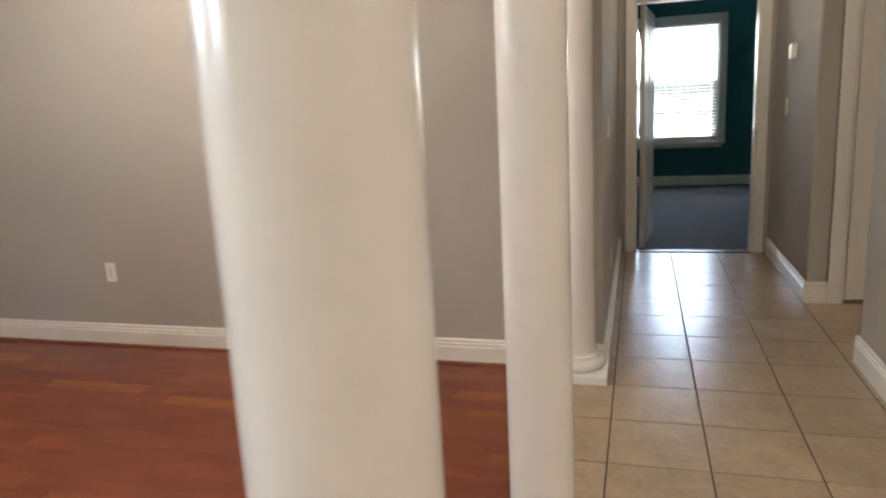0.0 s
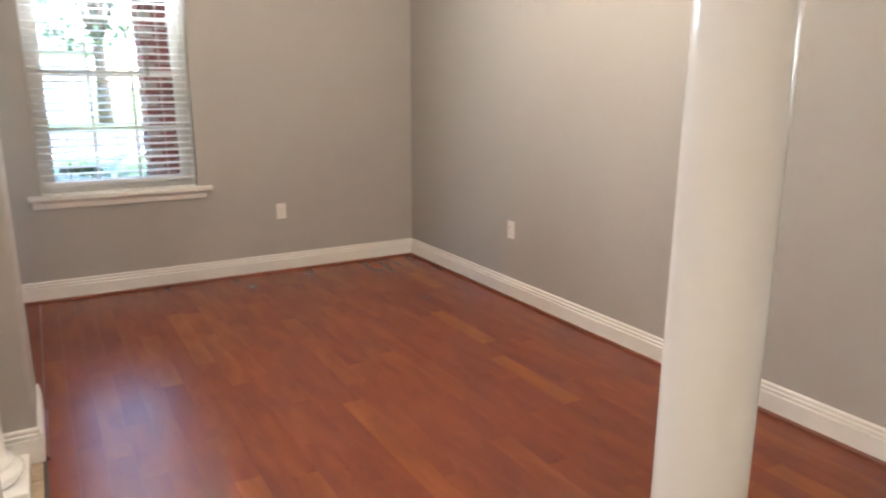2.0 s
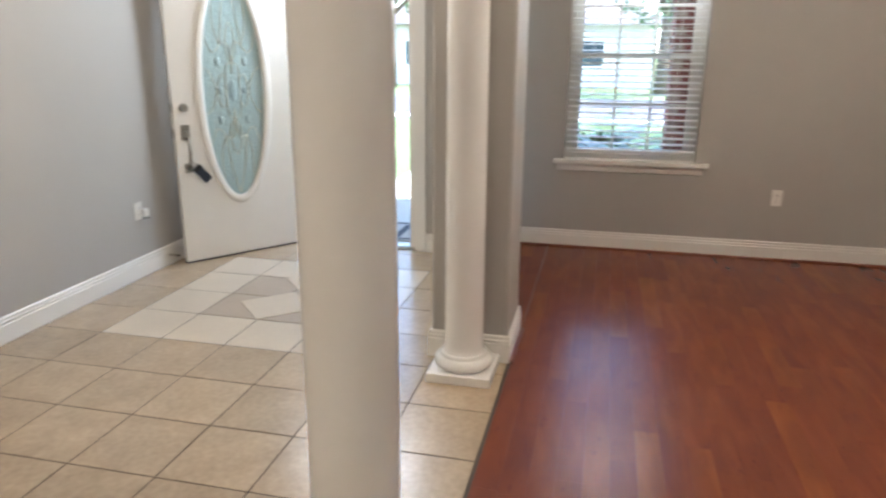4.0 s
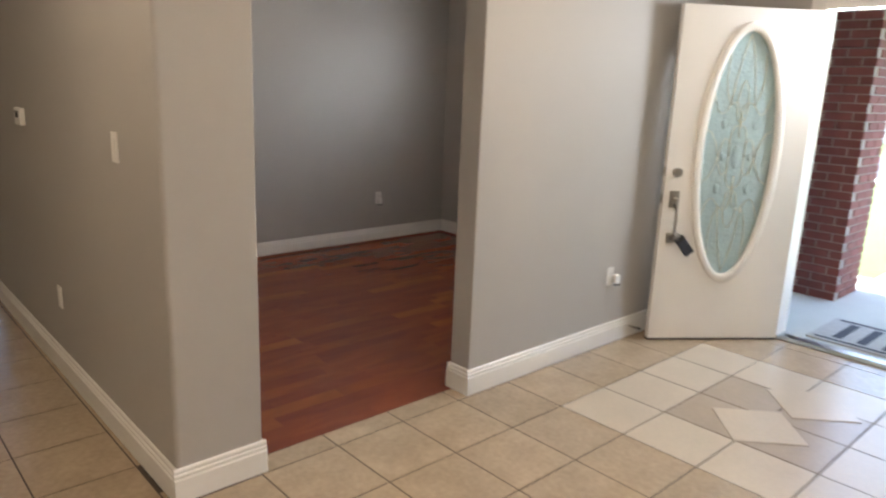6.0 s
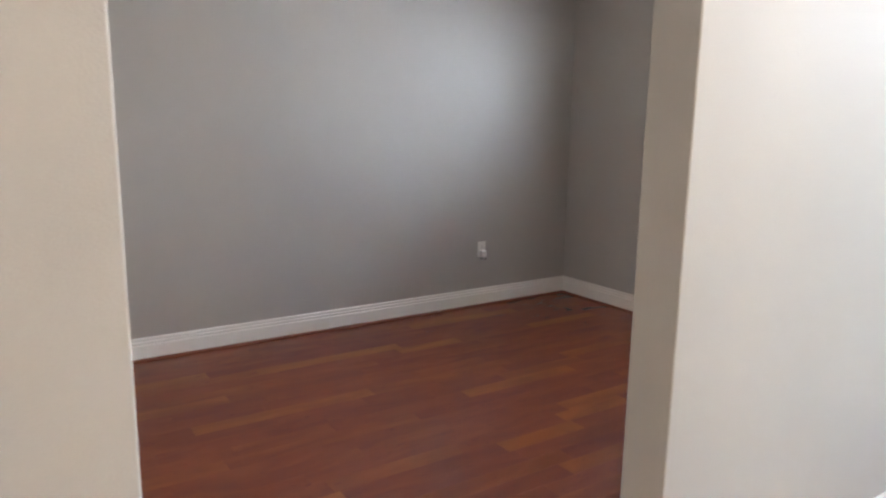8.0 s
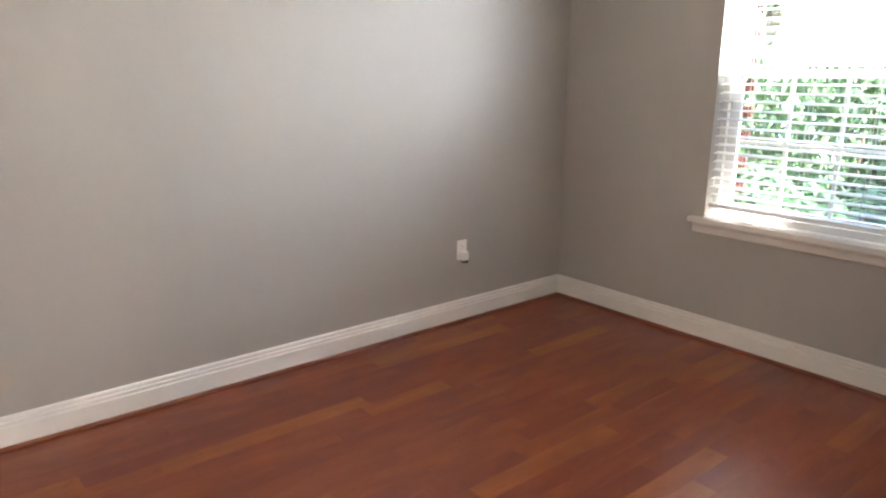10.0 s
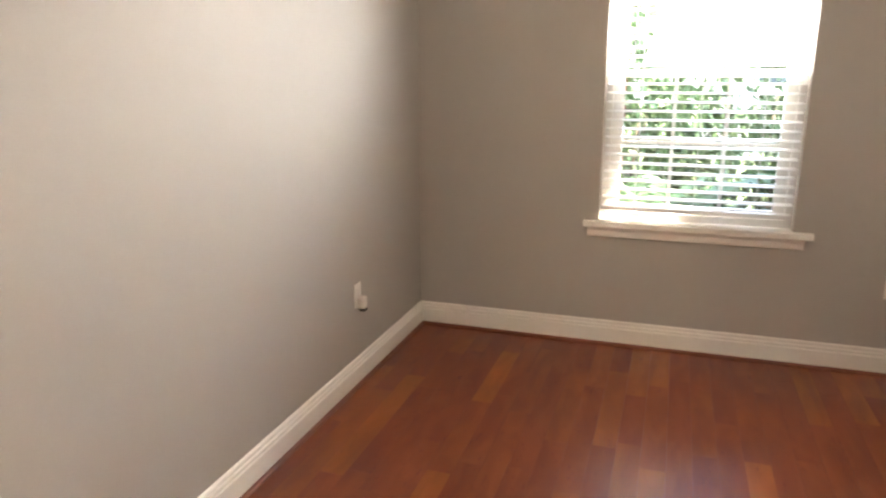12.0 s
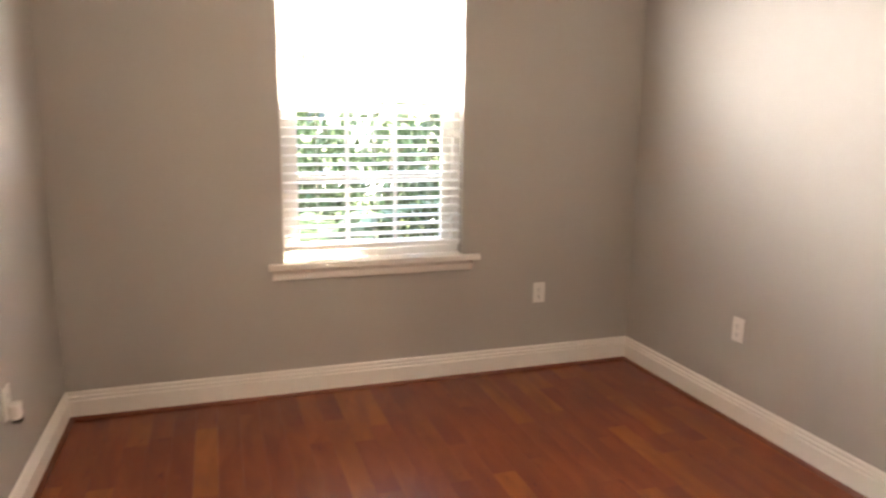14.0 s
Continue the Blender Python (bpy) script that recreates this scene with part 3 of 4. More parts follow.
part("casing", boxes((XD + 0.0005, XD + 0.018, 0.5705, 0.655, 0, 2.20), (XD + 0.0005, XD + 0.018, -0.485, -0.4005, 0, 2.20), (XD + 0.0005, XD + 0.018, -0.4005, 0.5705, 2.1205, 2.20), bevel=0.004), TRIM, frame_1)
part("threshold", profile_run((XD + 0.005, -0.392), (XD + 0.005, 0.535), (-1, 0), [(0, 0.001), (0.0, 0.008), (0.03, 0.022), (0.1, 0.024), (0.15, 0.004), (0.15, 0.001)]), NICKEL, frame_1, "worn metal threshold")
part("weatherstrip", boxes((XD - 0.05, XD - 0.04, 0.525, 0.535, 0.025, 2.085)), RUBBER, frame_1)

stop = base("door_stop", "spring door stop with white rubber tip on the baseboard", "door stop", pose(-2.36, YW + 0.0155, 0.07))
part("spring", tube(bmesh.new(), [(0.007 * math.cos(k * 0.9), 0.002 + k * 0.00075, 0.007 * math.sin(k * 0.9)) for k in range(90)], 0.0016, 5), NICKEL, stop)
part("tip", tube(bmesh.new(), [(0, 0.068, 0), (0, 0.08, 0)], 0.008, 10), RUBBER, stop)


# ---- inner doors ----
def panel_door(name, w, h, m, label):
    ob = base(name, label, "door", m, kind="structure")
    bm = boxes((0, w, -0.034, -0.004, 0.0, h))
    part("door_leaf", bm, DOORM, ob)
    xs = (0.0, 0.11, w / 2 - 0.05, w / 2 + 0.05, w - 0.11, w)
    for k in (0, 2, 4):
        part("stile", boxes((xs[k], xs[k + 1], -0.038, 0.0, 0.0, h), bevel=0.002), DOORM, ob)
    for z0, z1 in ((0, 0.22), (0.82, 0.98), (1.58, 1.68), (1.90, h)):
        for k in (1, 3):
            part("rail", boxes((xs[k], xs[k + 1], -0.0375, -0.0005, z0, z1), bevel=0.002), DOORM, ob)
    for z0, z1 in ((0.22, 0.82), (0.98, 1.58), (1.68, 1.90)):
        for k in (1, 3):
            part("panel", boxes((xs[k] + 0.03, xs[k + 1] - 0.03, -0.036, -0.002, z0 + 0.03, z1 - 0.03), bevel=0.006), DOORM, ob)
    for z in (0.25, 1.02, 1.8):
        part("hinge", tube(bmesh.new(), [(-0.004, 0.006, z - 0.045), (-0.004, 0.006, z + 0.045)], 0.007, 8), BRONZE, ob)
    kn = part("rosette", tube(bmesh.new(), [(w - 0.065, 0, 0.95), (w - 0.065, 0.012, 0.95)], 0.028, 16), BRONZE, ob)
    part("lever", tube(bmesh.new(), [(w - 0.065, 0.01, 0.95), (w - 0.065, 0.05, 0.95), (w - 0.10, 0.052, 0.952), (w - 0.17, 0.05, 0.955)], 0.009, 8), BRONZE, kn)
    return ob


def casing(name, x0, x1, y, h, normal, label):
    ob = base(name, label, "door frame", pose(0, 0, 0), kind="structure")
    y0, y1 = sorted((y + normal * 0.0005, y + normal * 0.018))
    part("casing", boxes((x0 - 0.075, x0, y0, y1, 0, h + 0.075), (x1, x1 + 0.075, y0, y1, 0, h + 0.075), (x0, x1, y0, y1, h, h + 0.075), bevel=0.004), TRIM, ob)
    part("jamb", boxes((x0 + 0.0005, x0 + 0.018, y - normal * 0.118, y, 0, h), (x1 - 0.018, x1 - 0.0005, y - normal * 0.118, y, 0, h), (x0 + 0.018, x1 - 0.018, y - normal * 0.118, y, h - 0.018, h - 0.0005)), TRIM, ob)
    return ob


casing("door_frame", 0.86, 1.80, 7.0, 2.06, -1, "white casing round the bedroom doorway")
panel_door("door_2", 0.88, 2.03, pose(0.90, 7.12, 0.012, 0, 0, 84), "white panelled bedroom door standing wide open")
casing("door_frame", 2.10, 2.92, 5.56, 2.06, -1, "white casing round the side doorway")
panel_door("door_3", 0.76, 2.03, pose(2.125, 5.63, 0.012, 0, 0, 12), "white panelled side door standing ajar")
structure("threshold_trim", boxes((0.88, 1.78, 6.97, 7.05, 0.0, 0.008)), BRONZE, "dark strip between tile and carpet", "trim")


# ---- wall plates ----
def outlet(x, y, z, rz, label="white duplex outlet on the wall"):
    ob = base("outlet", label, "outlet", pose(x, y, z, 0, 0, rz), "wall outlets")
    part("plate", boxes((-0.036, 0.036, 0.0, 0.006, -0.058, 0.058), bevel=0.003), PLASTIC, ob)
    for s in (0.021, -0.021):
        r = part("receptacle", boxes((-0.017, 0.017, 0.006, 0.0085, s - 0.014, s + 0.014), bevel=0.001), PLASTIC, ob)
        part("slot", boxes((-0.0075, -0.0055, 0.0084, 0.009, s - 0.003, s + 0.006), (0.0055, 0.0075, 0.0084, 0.009, s - 0.003, s + 0.006), (-0.002, 0.002, 0.0084, 0.009, s - 0.010, s - 0.006)), SLOT, r)
    part("screw", tube(bmesh.new(), [(0, 0.005, 0), (0, 0.0072, 0)], 0.003, 8), NICKEL, ob)
    return ob


def switch(x, y, z, rz, label="white rocker light switch on the wall"):
    ob = base("light_switch", label, "light switch", pose(x, y, z, 0, 0, rz), "light switches")
    part("plate", boxes((-0.036, 0.036, 0.0, 0.006, -0.058, 0.058), bevel=0.003), PLASTIC, ob)
    part("rocker", boxes((-0.016, 0.016, 0.006, 0.010, -0.033, 0.033), bevel=0.002), PLASTIC, ob)
    return ob


def plug_in(x, y, z, rz, label):
    ob = base("plug_in_freshener", label, "plug-in", pose(x, y, z, 0, 0, rz))
    part("body", boxes((-0.024, 0.024, 0.0, 0.034, -0.034, 0.02), bevel=0.008), PLASTIC, ob)
    part("bottle", boxes((-0.017, 0.017, 0.006, 0.038, -0.05, -0.034), bevel=0.006), BEVEL, ob)


outlet(-2.135, YD, 0.46, 180)
outlet(-0.461, YD, 0.453, 180)
outlet(XF, 3.165, 0.462, -90)
outlet(-2.10, YW, 0.445, 0)
plug_in(-2.135, YW + 0.009, 0.435, 0, "white plug-in freshener in the foyer outlet")
outlet(-2.672, YO, 0.44, 0)
plug_in(-2.672, YO + 0.009, 0.415, 0, "small white plug-in device in the office outlet")
outlet(-0.03, YO, 0.446, 0)
outlet(XF, -1.768, 0.446, -90)
outlet(-2.63, YI, 0.446, 180)
switch(XH, -1.48, 1.28, -90)
outlet(XH, -2.5, 0.43, -90)
thermo = base("thermostat", "small white thermostat on the hall wall", "thermostat", pose(XH, -2.95, 1.31, 0, 0, -90))
part("housing", boxes((-0.06, 0.06, 0, 0.026, -0.045, 0.045), bevel=0.006), PLASTIC, thermo)
part("display", boxes((-0.035, 0.035, 0.026, 0.0275, -0.005, 0.028)), SLOT, thermo)
switch(1.905, 6.42, 1.19, 90)
chime = base("door_chime", "small white device on the hallway wall", "chime", pose(1.905, 6.2, 1.56, 0, 0, 90))
part("housing", boxes((-0.045, 0.045, 0, 0.04, -0.05, 0.05), bevel=0.008), PLASTIC, chime)
switch(0.735, 4.8, 1.172, -90)
outlet(0.735, 5.2, 0.36, -90)


# ---- ceiling lamps ----
def ceiling_light(x, y):
    ob = base("ceiling_light", "unseen round flush ceiling lamp with a glowing glass bowl", "ceiling light", pose(x, y, CEIL), "ceiling lamps")
    part("pan", lathe(bmesh.new(), [(0.15, -0.0005), (0.155, -0.02), (0.14, -0.03)], 32), NICKEL, ob)
    b = part("bowl", lathe(bmesh.new(), [(0.138, -0.03), (0.13, -0.07), (0.10, -0.105), (0.05, -0.125), (0.01, -0.13)], 32), SHADE, ob)
    return ob


# bowls hang out of view; office, rear and bedroom_hall ones only dress fill lamps
for lx, ly in LAMPS.values():
    ceiling_light(lx, ly)


# ---- outside ----
bm = bmesh.new()
gv = [bm.verts.new(p) for p in ((-400, -400, -0.14), (400, -400, -0.14), (400, 400, -0.14), (-400, 400, -0.14))]
bm.faces.new(gv)
structure("ground", bm, GRASS, "green lawn around the house", "ground")
structure("porch", boxes((-5.6, XD - 0.1501, -1.3, 1.1, -0.16, -0.02)), CONCRETE, "pale concrete porch slab", "porch")
structure("front_path", boxes((-15.0, -5.6, -0.6, 0.9, -0.16, -0.09)), CONCRETE, "pale concrete garden path", "path")
structure("road", boxes((-24, -16, -150, 150, -0.16, -0.125)), ASPHALT, "grey asphalt street", "road")
structure("pavement", boxes((-16.0, -15.0, -150, 150, -0.16, -0.085)), CONCRETE, "concrete pavement beside the street", "pavement")
# roof out of view, added and lengthened to keep sun off porch and palms
structure("unseen_porch_roof", boxes((-5.5, XF - 0.2001, -1.6, 4.4, 2.62, 2.86), (XF - 0.2, XD - 0.1505, YW, 1.15, 2.62, 2.86)), SIDING, "pale unseen porch ceiling, added to shade porch and palms", "porch roof")


def brick_pillar(x, y, side, h, label):
    ob = base("brick_pillar", label, "pillar", pose(x, y, -0.02))
    part("core", boxes((-side / 2 + 0.008, side / 2 - 0.008, -side / 2 + 0.008, side / 2 - 0.008, 0, h)), MORTAR, ob)
    me = mesh("brick", boxes((-0.098, 0.098, -0.046, 0.046, -0.029, 0.029), bevel=0.003), BRICK)
    n = int(h / 0.068)
    s = side / 2
    for c in range(n):
        z = 0.034 + c * 0.068
        for k in range(4):
            a = 90 * k
            for u in (-s + 0.098, -s + 0.306):
                u2 = u if c % 2 else u + 0.096
                if u2 + 0.098 > s + 0.005:
                    continue
                b = new("brick", me)
                b.parent = ob
                b.matrix_basis = pose(0, 0, z, 0, 0, a) @ pose(u2, -s + 0.046, 0)
    return ob


def brick_wall(name, x, y0, y1, z0, z1, label, holes=()):
    """Brick courses on a wall that faces the street, joined, with gaps at the windows."""
    ob = structure(name, boxes(*[(x - 0.012, x, a, b, c, d) for a, b, c, d in holes]), MORTAR, label)
    rng = random.Random(4)
    verts, faces = [], []
    row = 0
    z = z0
    while z < z1 - 0.06:
        y = y0 - (0.1 if row % 2 else 0)
        while y < y1:
            a, b = max(y, y0), min(y + 0.196, y1)
            if b - a > 0.03 and any(ha <= (a + b) / 2 <= hb and hc <= z + 0.03 <= hd for ha, hb, hc, hd in holes):
                xo = x - 0.02 - rng.random() * 0.003
                i = len(verts)
                verts += [(xo, a, z), (xo, b, z), (xo, b, z + 0.058), (xo, a, z + 0.058), (x - 0.01, a, z), (x - 0.01, b, z), (x - 0.01, b, z + 0.058), (x - 0.01, a, z + 0.058)]
                faces += [(i, i + 3, i + 2, i + 1), (i, i + 1, i + 5, i + 4), (i + 2, i + 3, i + 7, i + 6), (i + 1, i + 2, i + 6, i + 5), (i + 3, i, i + 4, i + 7)]
            y += 0.206
        z += 0.068
        row += 1
    me = bpy.data.meshes.new("brickwork")
    me.from_pydata(verts, [], faces)
    me.materials.append(BRICK)
    b = new("brickwork", me)
    b.parent = ob
    b["kind"] = "stuff"
    return ob


brick_pillar(-4.74, -0.74, 0.51, 2.62, "red brick porch pillar beside the front step")
brick_pillar(-4.95, 2.66, 0.41, 2.62, "red brick porch pillar beyond the dining window")
XO = XF - 0.2
brick_wall("facade_dining", XO, 1.15, 4.4, -0.14, 2.86, "red brick front facade", [(1.15, WIN_D[0], -0.14, 2.86), (WIN_D[1], 4.4, -0.14, 2.86), (WIN_D[0], WIN_D[1], -0.14, SILL - 0.03), (WIN_D[0], WIN_D[1], HEAD, 2.86)])
brick_wall("facade_office", XO, -4.3, YW, -0.14, 2.86, "red brick front facade", [(-4.3, WIN_O[0], -0.14, 2.86), (WIN_O[1], YW, -0.14, 2.86), (WIN_O[0], WIN_O[1], -0.14, SILL - 0.03), (WIN_O[0], WIN_O[1], HEAD, 2.86)])

dm = base("doormat", "pale doormat with dark printed pattern on the porch", "doormat", pose(-3.72, 0.15, -0.02, 0, 0, 0))
part("mat", boxes((-0.30, 0.30, -0.46, 0.46, 0, 0.012), bevel=0.004), MATM, dm)
for k in range(-2, 3):
    part("printed_bar", boxes((-0.2, 0.2, k * 0.15 - 0.03, k * 0.15 + 0.03, 0.0115, 0.0135)), MATD, dm)
for bx in (0.235, -0.27):
    part("printed_border", boxes((bx, bx + 0.035, -0.42, 0.42, 0.0115, 0.0135)), MATD, dm)


def leaf_cloud(n, place, size, rng):
    verts, faces = [], []
    for _ in range(n):
        p = Vector(place(rng))
        m = Euler((rng.uniform(0, 6.3), rng.uniform(0, 6.3), rng.uniform(0, 6.3))).to_matrix()
        s = size * rng.uniform(0.6, 1.4)
        i = len(verts)
        for q in ((-0.5, 0, 0), (0, 0.28, 0.05), (0.6, 0, 0), (0, -0.28, 0.05)):
            verts.append(tuple(p + m @ (Vector(q) * s)))
        faces.append((i, i + 1, i + 2, i + 3))
    me = bpy.data.meshes.new("leaves")
    me.from_pydata(verts, [], faces)
    me.materials.append(LEAF)
    return me


def crown_place(blobs):
    def place(rng):
        cx, cy, cz, r = rng.choice(blobs)
        v = Vector((rng.gauss(0, 1), rng.gauss(0, 1), rng.gauss(0, 1))).normalized() * r * rng.uniform(0.55, 1.0) ** 0.5
        return cx + v.x, cy + v.y, cz + v.z * 0.8
    return place


def tree(x, y, h, spread, seed, label="leafy green tree on the lawn"):
    rng = random.Random(seed)
    ob = base("tree", label, "tree", pose(x, y, -0.14), "garden trees")
    bm = tube(bmesh.new(), [(0, 0, 0), (0.03, 0.02, h * 0.2), (0, 0.05, h * 0.45), (0.05, 0, h * 0.7)], 0.035 * h, 8)
    for v in bm.verts:
        k = 1 - 0.6 * v.co.z / h
        v.co.x *= k
        v.co.y *= k
    part("trunk", bm, BARK, ob)
    blobs = []
    for k in range(7):
        a = k * 2.4 + rng.random()
        d = spread * rng.uniform(0.2, 0.7)
        c = (d * math.cos(a), d * math.sin(a), h * rng.uniform(0.5, 0.95))
        blobs.append((*c, spread * rng.uniform(0.35, 0.6)))
        part("limb", tube(bmesh.new(), [(0, 0.03, h * 0.35), (c[0] * 0.5, c[1] * 0.5, (h * 0.4 + c[2]) / 2), c], 0.012 * h, 6), BARK, ob)
    crown = new("crown", leaf_cloud(2600, crown_place(blobs), 0.05 * spread + 0.08, rng))
    crown.parent = ob
    return ob


def shrub(x, y, h, r, seed, label="dense green garden shrub", leaf=0.07, n=2200):
    rng = random.Random(seed)
    ob = base("shrub", label, "shrub", pose(x, y, -0.14), "garden shrubs")
    blobs = [(rng.uniform(-0.5, 0.5) * r, rng.uniform(-0.5, 0.5) * r, h * rng.uniform(0.3, 0.75), r * rng.uniform(0.4, 0.6)) for _ in range(7)]
    for b in blobs[:4]:
        part("stem", tube(bmesh.new(), [(0, 0, 0), (b[0] * 0.5, b[1] * 0.5, b[2] * 0.5), b[:3]], 0.012, 5), BARK, ob)
    c = new("foliage", leaf_cloud(n, crown_place(blobs), leaf, rng))
    c.parent = ob
    return ob


def palm(x, y, seed, label="low sago palm with arching green fronds"):
    rng = random.Random(seed)
    ob = base("palm_plant", label, "palm", pose(x, y, -0.14), "garden palms")
    part("stump", lathe(bmesh.new(), [(0.1, 0), (0.13, 0.15), (0.1, 0.4), (0.05, 0.46)], 12), BARK, ob)
    for k in range(44):
        a = k * 2.4 + rng.random() * 0.3
        lean = rng.uniform(0.35, 1.25)
        L = rng.uniform(0.8, 1.15)
        bm = bmesh.new()
        pts = []
        for s in np.linspace(0, 1, 10):
            t = s * L
            e = 1.35 - lean * 1.3 * s
            pts.append((t * math.cos(e * 0.8) , t * math.sin(max(e, -0.2)) * 0.8 + 0.42))
        for (r0, z0), (r1, z1) in zip(pts, pts[1:]):
            for side in (1, -1):
                for f in (0.0, 0.5):
                    rr, zz = r0 + (r1 - r0) * f, z0 + (z1 - z0) * f
                    w = 0.16 * (1 - ((rr / L) - 0.45) ** 2 * 2.2)
                    v = [bm.verts.new((rr, 0, zz)), bm.verts.new((rr + 0.075, 0, zz)), bm.verts.new((rr + 0.105, side * w, zz - 0.03))]
                    bm.faces.new(v)
        part("frond", bm, FROND, ob, m=pose(0, 0, 0, 0, 0, math.degrees(a)))
    return ob


palm(-5.15, 2.0, 3)
palm(-5.75, 1.5, 5)
shrub(-5.45, 1.75, 1.0, 0.55, 15)
shrub(-5.4, -2.2, 2.0, 1.0, 11, n=4500)
shrub(-5.6, -3.2, 2.2, 1.1, 12, n=4500)
shrub(-5.5, -4.3, 2.1, 1.0, 13, n=4500)
shrub(-5.5, -1.5, 1.1, 0.6, 14)
palm(-5.0, -2.9, 9)
tree(-9.5, -4.2, 5.0, 2.4, 20)
tree(-11, -6.5, 6.5, 2.6, 21)
tree(-13, -9.0, 6.0, 2.4, 22)
tree(-10, -10, 7.0, 2.8, 23)
tree(-12, 6.2, 5.5, 2.2, 24)
tree(-28, 4, 8, 3.4, 25)
tree(-30, -8, 9, 3.6, 26)


def house(x, y, m, label):
    ob = base("house", label, "house", m)
    part("wall", boxes((-5, 5, -7, 7, 0, 2.9)), SIDING, ob)
    bm = bmesh.new()
    p = [(-5.5, -7.5, 2.9), (5.5, -7.5, 2.9), (5.5, 7.5, 2.9), (-5.5, 7.5, 2.9), (0, -4, 5.2), (0, 4, 5.2)]
    v = [bm.verts.new(q) for q in p]
    for f in ((0, 1, 4), (1, 2, 5, 4), (2, 3, 5), (3, 0, 4, 5), (3, 2, 1, 0)):
        bm.faces.new([v[i] for i in f])
    part("roof", bm, ROOFM, ob)
    for yy in (-4.5, 4.0):
        w = part("window", boxes((4.98, 5.03, yy - 0.7, yy + 0.7, 0.9, 2.2)), TRIM, ob)
        part("pane", boxes((5.02, 5.04, yy - 0.62, yy + 0.62, 0.98, 2.12)), DARKGLASS, w)
    d = part("door", boxes((4.98, 5.03, -0.5, 0.5, 0.1, 2.1)), DOORM, ob)
    return ob


house(0, 0, pose(-38, -3, -0.14), "pale single-storey house across the street")
fence = base("fence", "weathered board fence behind the bedroom", "fence", pose(1.5, 16.5, -0.14))
me = mesh("board", boxes((-0.07, 0.07, -0.01, 0.01, 0, 1.75), bevel=0.003), FENCE)
for k in range(-28, 29):
    b = new("board", me)
    b.parent = fence
    b.matrix_basis = pose(k * 0.145, 0, random.uniform(-0.01, 0.01))
for z in (0.4, 1.4):
    part("fence_rail", boxes((-4.2, 4.2, 0.011, 0.05, z - 0.04, z + 0.04)), FENCE, fence)

# ---- floors ----
P = 0.366
TX, TY = -0.082, -0.658
G = 0.0065
slab = structure("floor_tile", boxes((XD - 0.02, 4.8, -4.37, 7.0, -0.1, -0.002)), GROUT, "beige ceramic tile floor with dark grout", "floor")
cut = {}


def tile_mesh(w, d, mat):
    key = (round(w, 3), round(d, 3), mat.name)
    if key not in cut:
        bm = boxes((-w / 2, w / 2, -d / 2, d / 2, -0.006, 0.0), bevel=0.0015)
        cut[key] = mesh("tile", bm, mat)
    return cut[key]


def is_tiled(x, y):
    if y > 1.16 and x < -1.5 or y > 1.55 and x < 0.49:
        return False
    if y < YI + 0.03 and x < XH - 0.06:
        return False
    if x < XD - 0.02 or x > 4.8 or y < -4.3 or y > 7.0:
        return False
    if x < 0.735 and y > 4.36:
        return False
    return True


def limits(x0, x1, y0, y1):
    """Cuts a tile back at the edges of the wooden floors."""
    cx, cy = (x0 + x1) / 2, (y0 + y1) / 2
    if y1 > 1.55 and y0 < 1.55 and cx < 0.49:
        y1 = 1.55
    if x0 < 0.49 < x1 and cy > 1.55:
        x0 = 0.49
    if y0 < YI + 0.03 < y1 and cx < XH - 0.06:
        y0 = YI + 0.03
    if x0 < XH - 0.06 < x1 and cy < YI + 0.03:
        x0 = XH - 0.06
    if x0 < 0.74 < x1 and cy > 4.28:
        x0 = 0.74
    return max(x0, XD - 0.02), x1, y0, min(y1, 7.0)


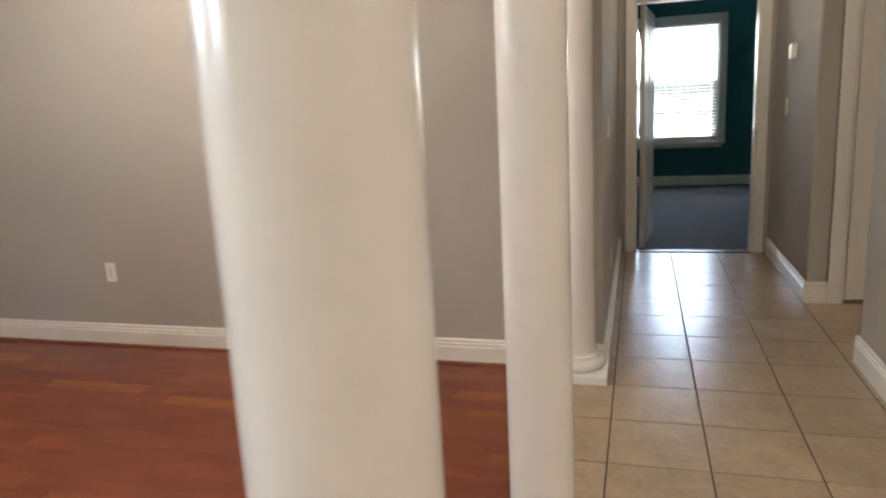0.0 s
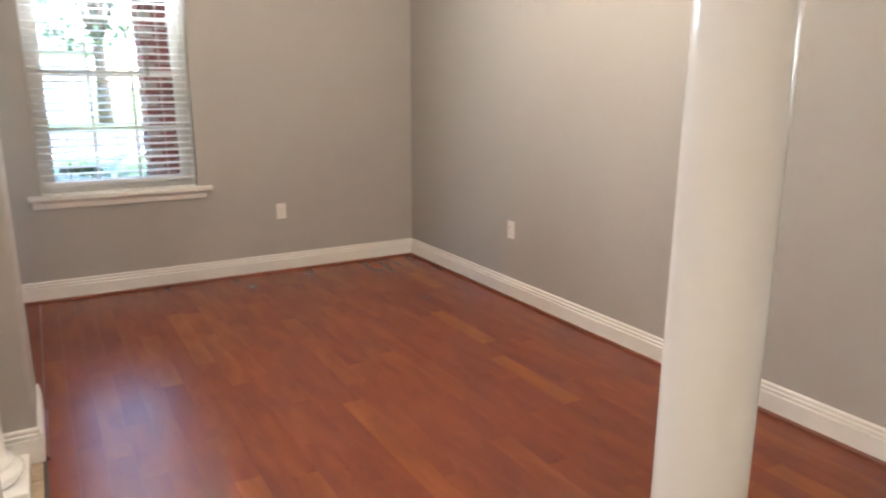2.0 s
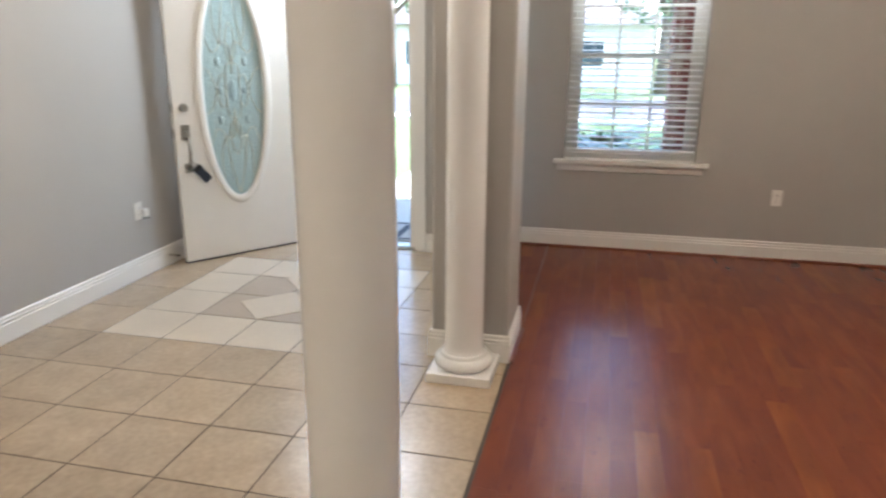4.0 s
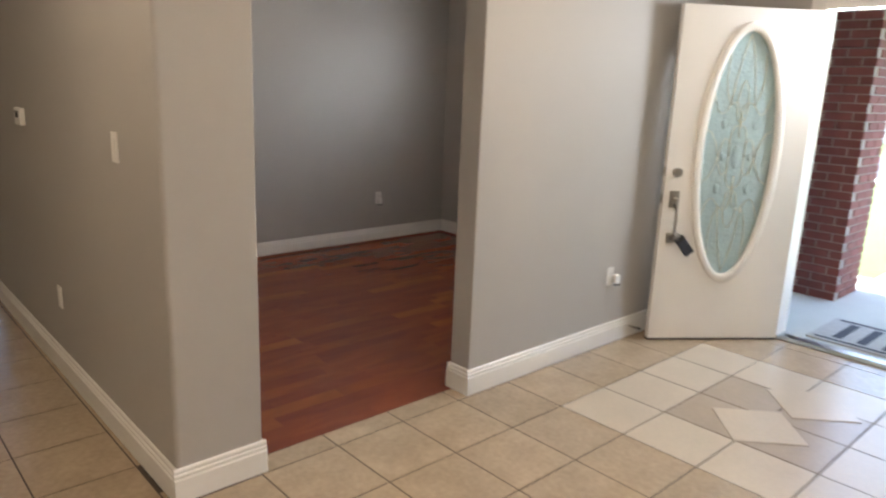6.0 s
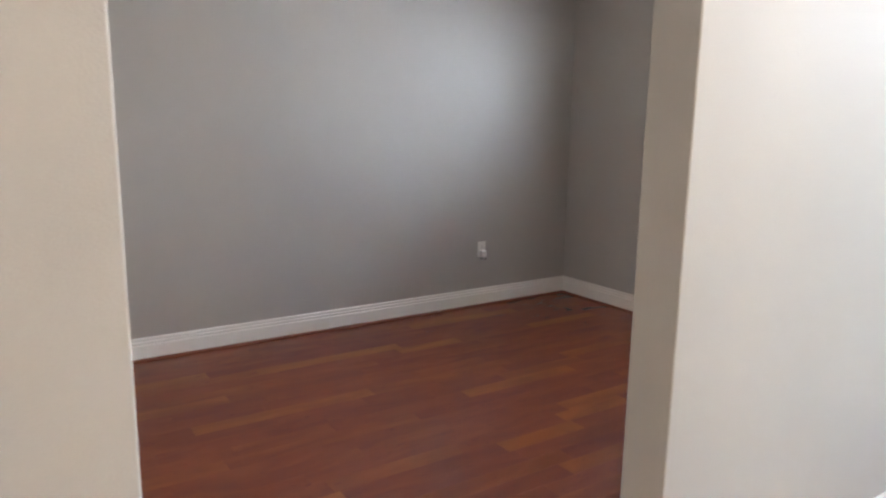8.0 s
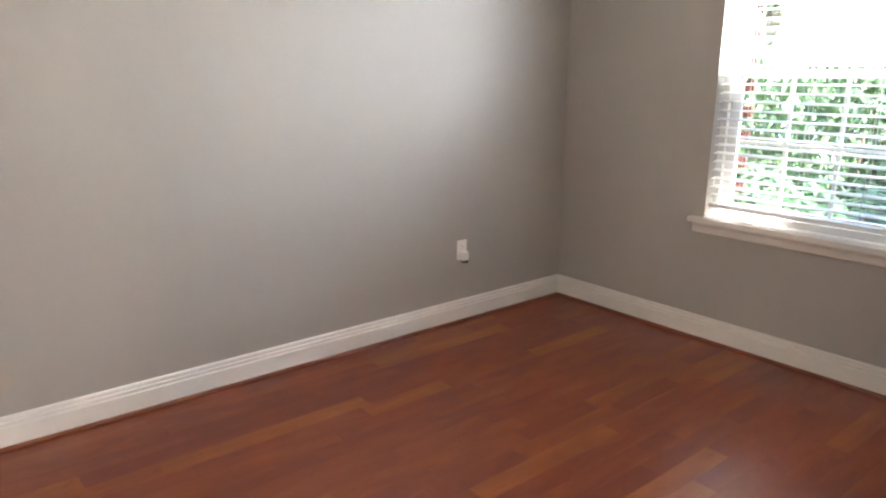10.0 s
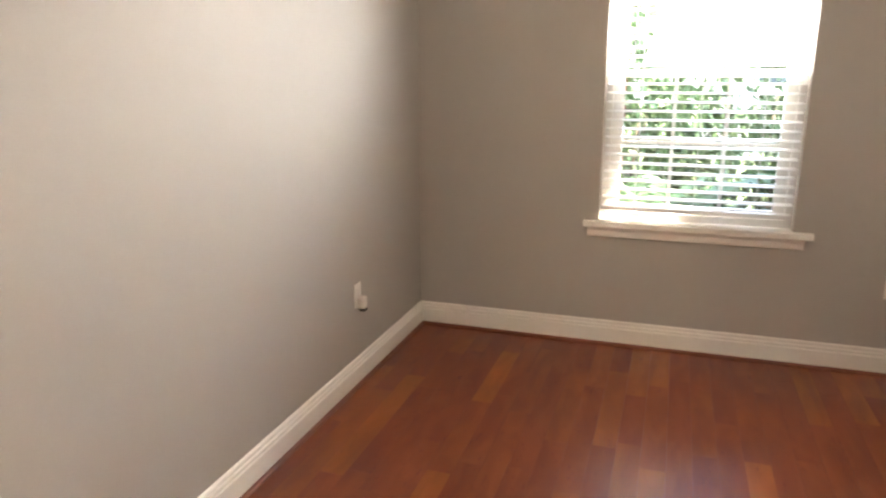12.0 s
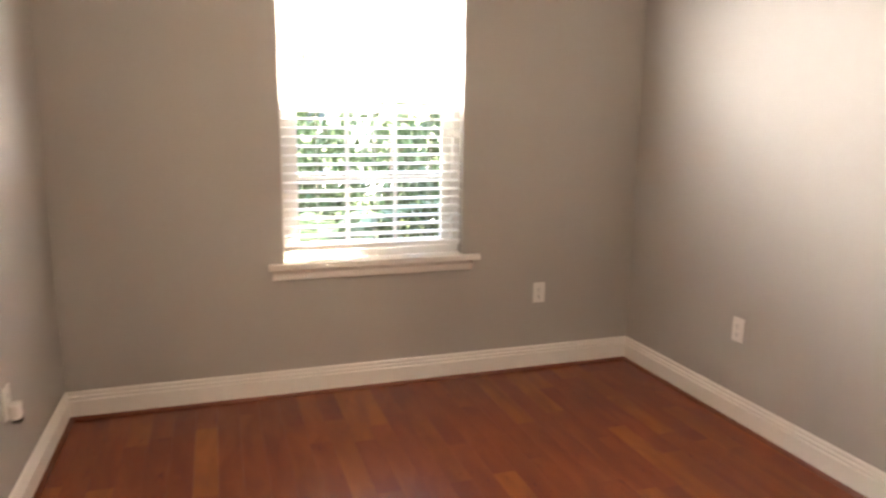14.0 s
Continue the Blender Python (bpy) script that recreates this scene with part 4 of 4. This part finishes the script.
# the entry medallion: a pale border round taupe tiles with tilted pale squares
MED = {}
for i in range(-7, -3):
    for j in range(0, 4):
        MED[(i, j)] = TILEL if i in (-7, -4) or j in (0, 3) else TILED
far_tiles = []
for i in range(-10, 15):
    for j in range(-11, 22):
        x0, x1, y0, y1 = TX + i * P, TX + (i + 1) * P, TY + j * P, TY + (j + 1) * P
        if y0 > 1.4:      # the hallway's courses are laid off the columns
            x0, x1 = x0 + 0.142, x1 + 0.142
        x0, x1, y0, y1 = limits(x0, x1, y0, y1)
        if x1 - x0 < 0.02 or y1 - y0 < 0.02 or not is_tiled((x0 + x1) / 2, (y0 + y1) / 2):
            continue
        mat = MED.get((i, j), TILE) if y0 < 1.4 else TILE
        if -3.3 < x0 < 2.2 and -1.3 < y0 < 6.9 and not (x0 < 0.3 and y0 < -1.3):
            t = new("tile", tile_mesh(x1 - x0 - G, y1 - y0 - G, mat))
            t.parent = slab
            t.matrix_basis = pose((x0 + x1) / 2, (y0 + y1) / 2, random.uniform(-0.0004, 0.0004))
        else:
            far_tiles.append((x0 + G / 2, x1 - G / 2, y0 + G / 2, y1 - G / 2, -0.006, 0.0))
o = part("far_tiles", boxes(*far_tiles), TILE, slab)
o["kind"] = "stuff"
for dx, dy in ((-1.775, 0.08), (-2.24, 0.16)):
    t = new("inset_tile", tile_mesh(0.34, 0.34, TILEL))
    t.parent = slab
    t.matrix_basis = pose(dx, dy, 0.0042, 0, 0, 43)
    t["label"] = "pale square tile set diagonally"


def plank_floor(name, x0, x1, y0, y1, seed, label):
    ob = structure(name, boxes((x0, x1, y0, y1, -0.1, -0.0015)), SHOE, label, "floor")
    rng = random.Random(seed)
    w = 0.095
    y = y0
    lib = {}
    while y < y1 - 0.01:
        d = min(w, y1 - y)
        x = x0 - rng.uniform(0, 1.1)
        while x < x1:
            L = rng.choice((0.45, 0.6, 0.75, 0.9))
            a, b = max(x, x0), min(x + L, x1)
            x += L
            if b - a < 0.04:
                continue
            key = (round(b - a, 3), round(d, 3))
            if key not in lib:
                bm = bmesh.new()
                box(bm, -(b - a) / 2 + 0.0003, (b - a) / 2 - 0.0003, -d / 2 + 0.0003, d / 2 - 0.0003, -0.008, 0.0)
                lib[key] = mesh("plank", bm, WOOD)
            p = new("plank", lib[key])
            p.parent = ob
            p.matrix_basis = pose((a + b) / 2, y + d / 2, 0)
        y += d
    return ob


plank_floor("floor_dining", XF, 0.4895, 1.5505, 4.36, 7, "reddish brown laminate plank floor")
plank_floor("floor_dining_alcove", XF, -1.745, 1.262, 1.55, 17, "reddish brown laminate plank floor")
plank_floor("floor_office", XF, XH - 0.0605, YO, YI + 0.0295, 8, "reddish brown laminate plank floor")
structure("floor_bedroom", boxes((-1.6, 4.8, 7.0, 11.4, -0.1, 0.004)), CARPET, "dark blue-grey carpet", "floor")
structure("floor_side", boxes((0.4, 0.62, 4.36, 7.0, -0.1, -0.003)), GROUT, "floor below the wall", "floor")
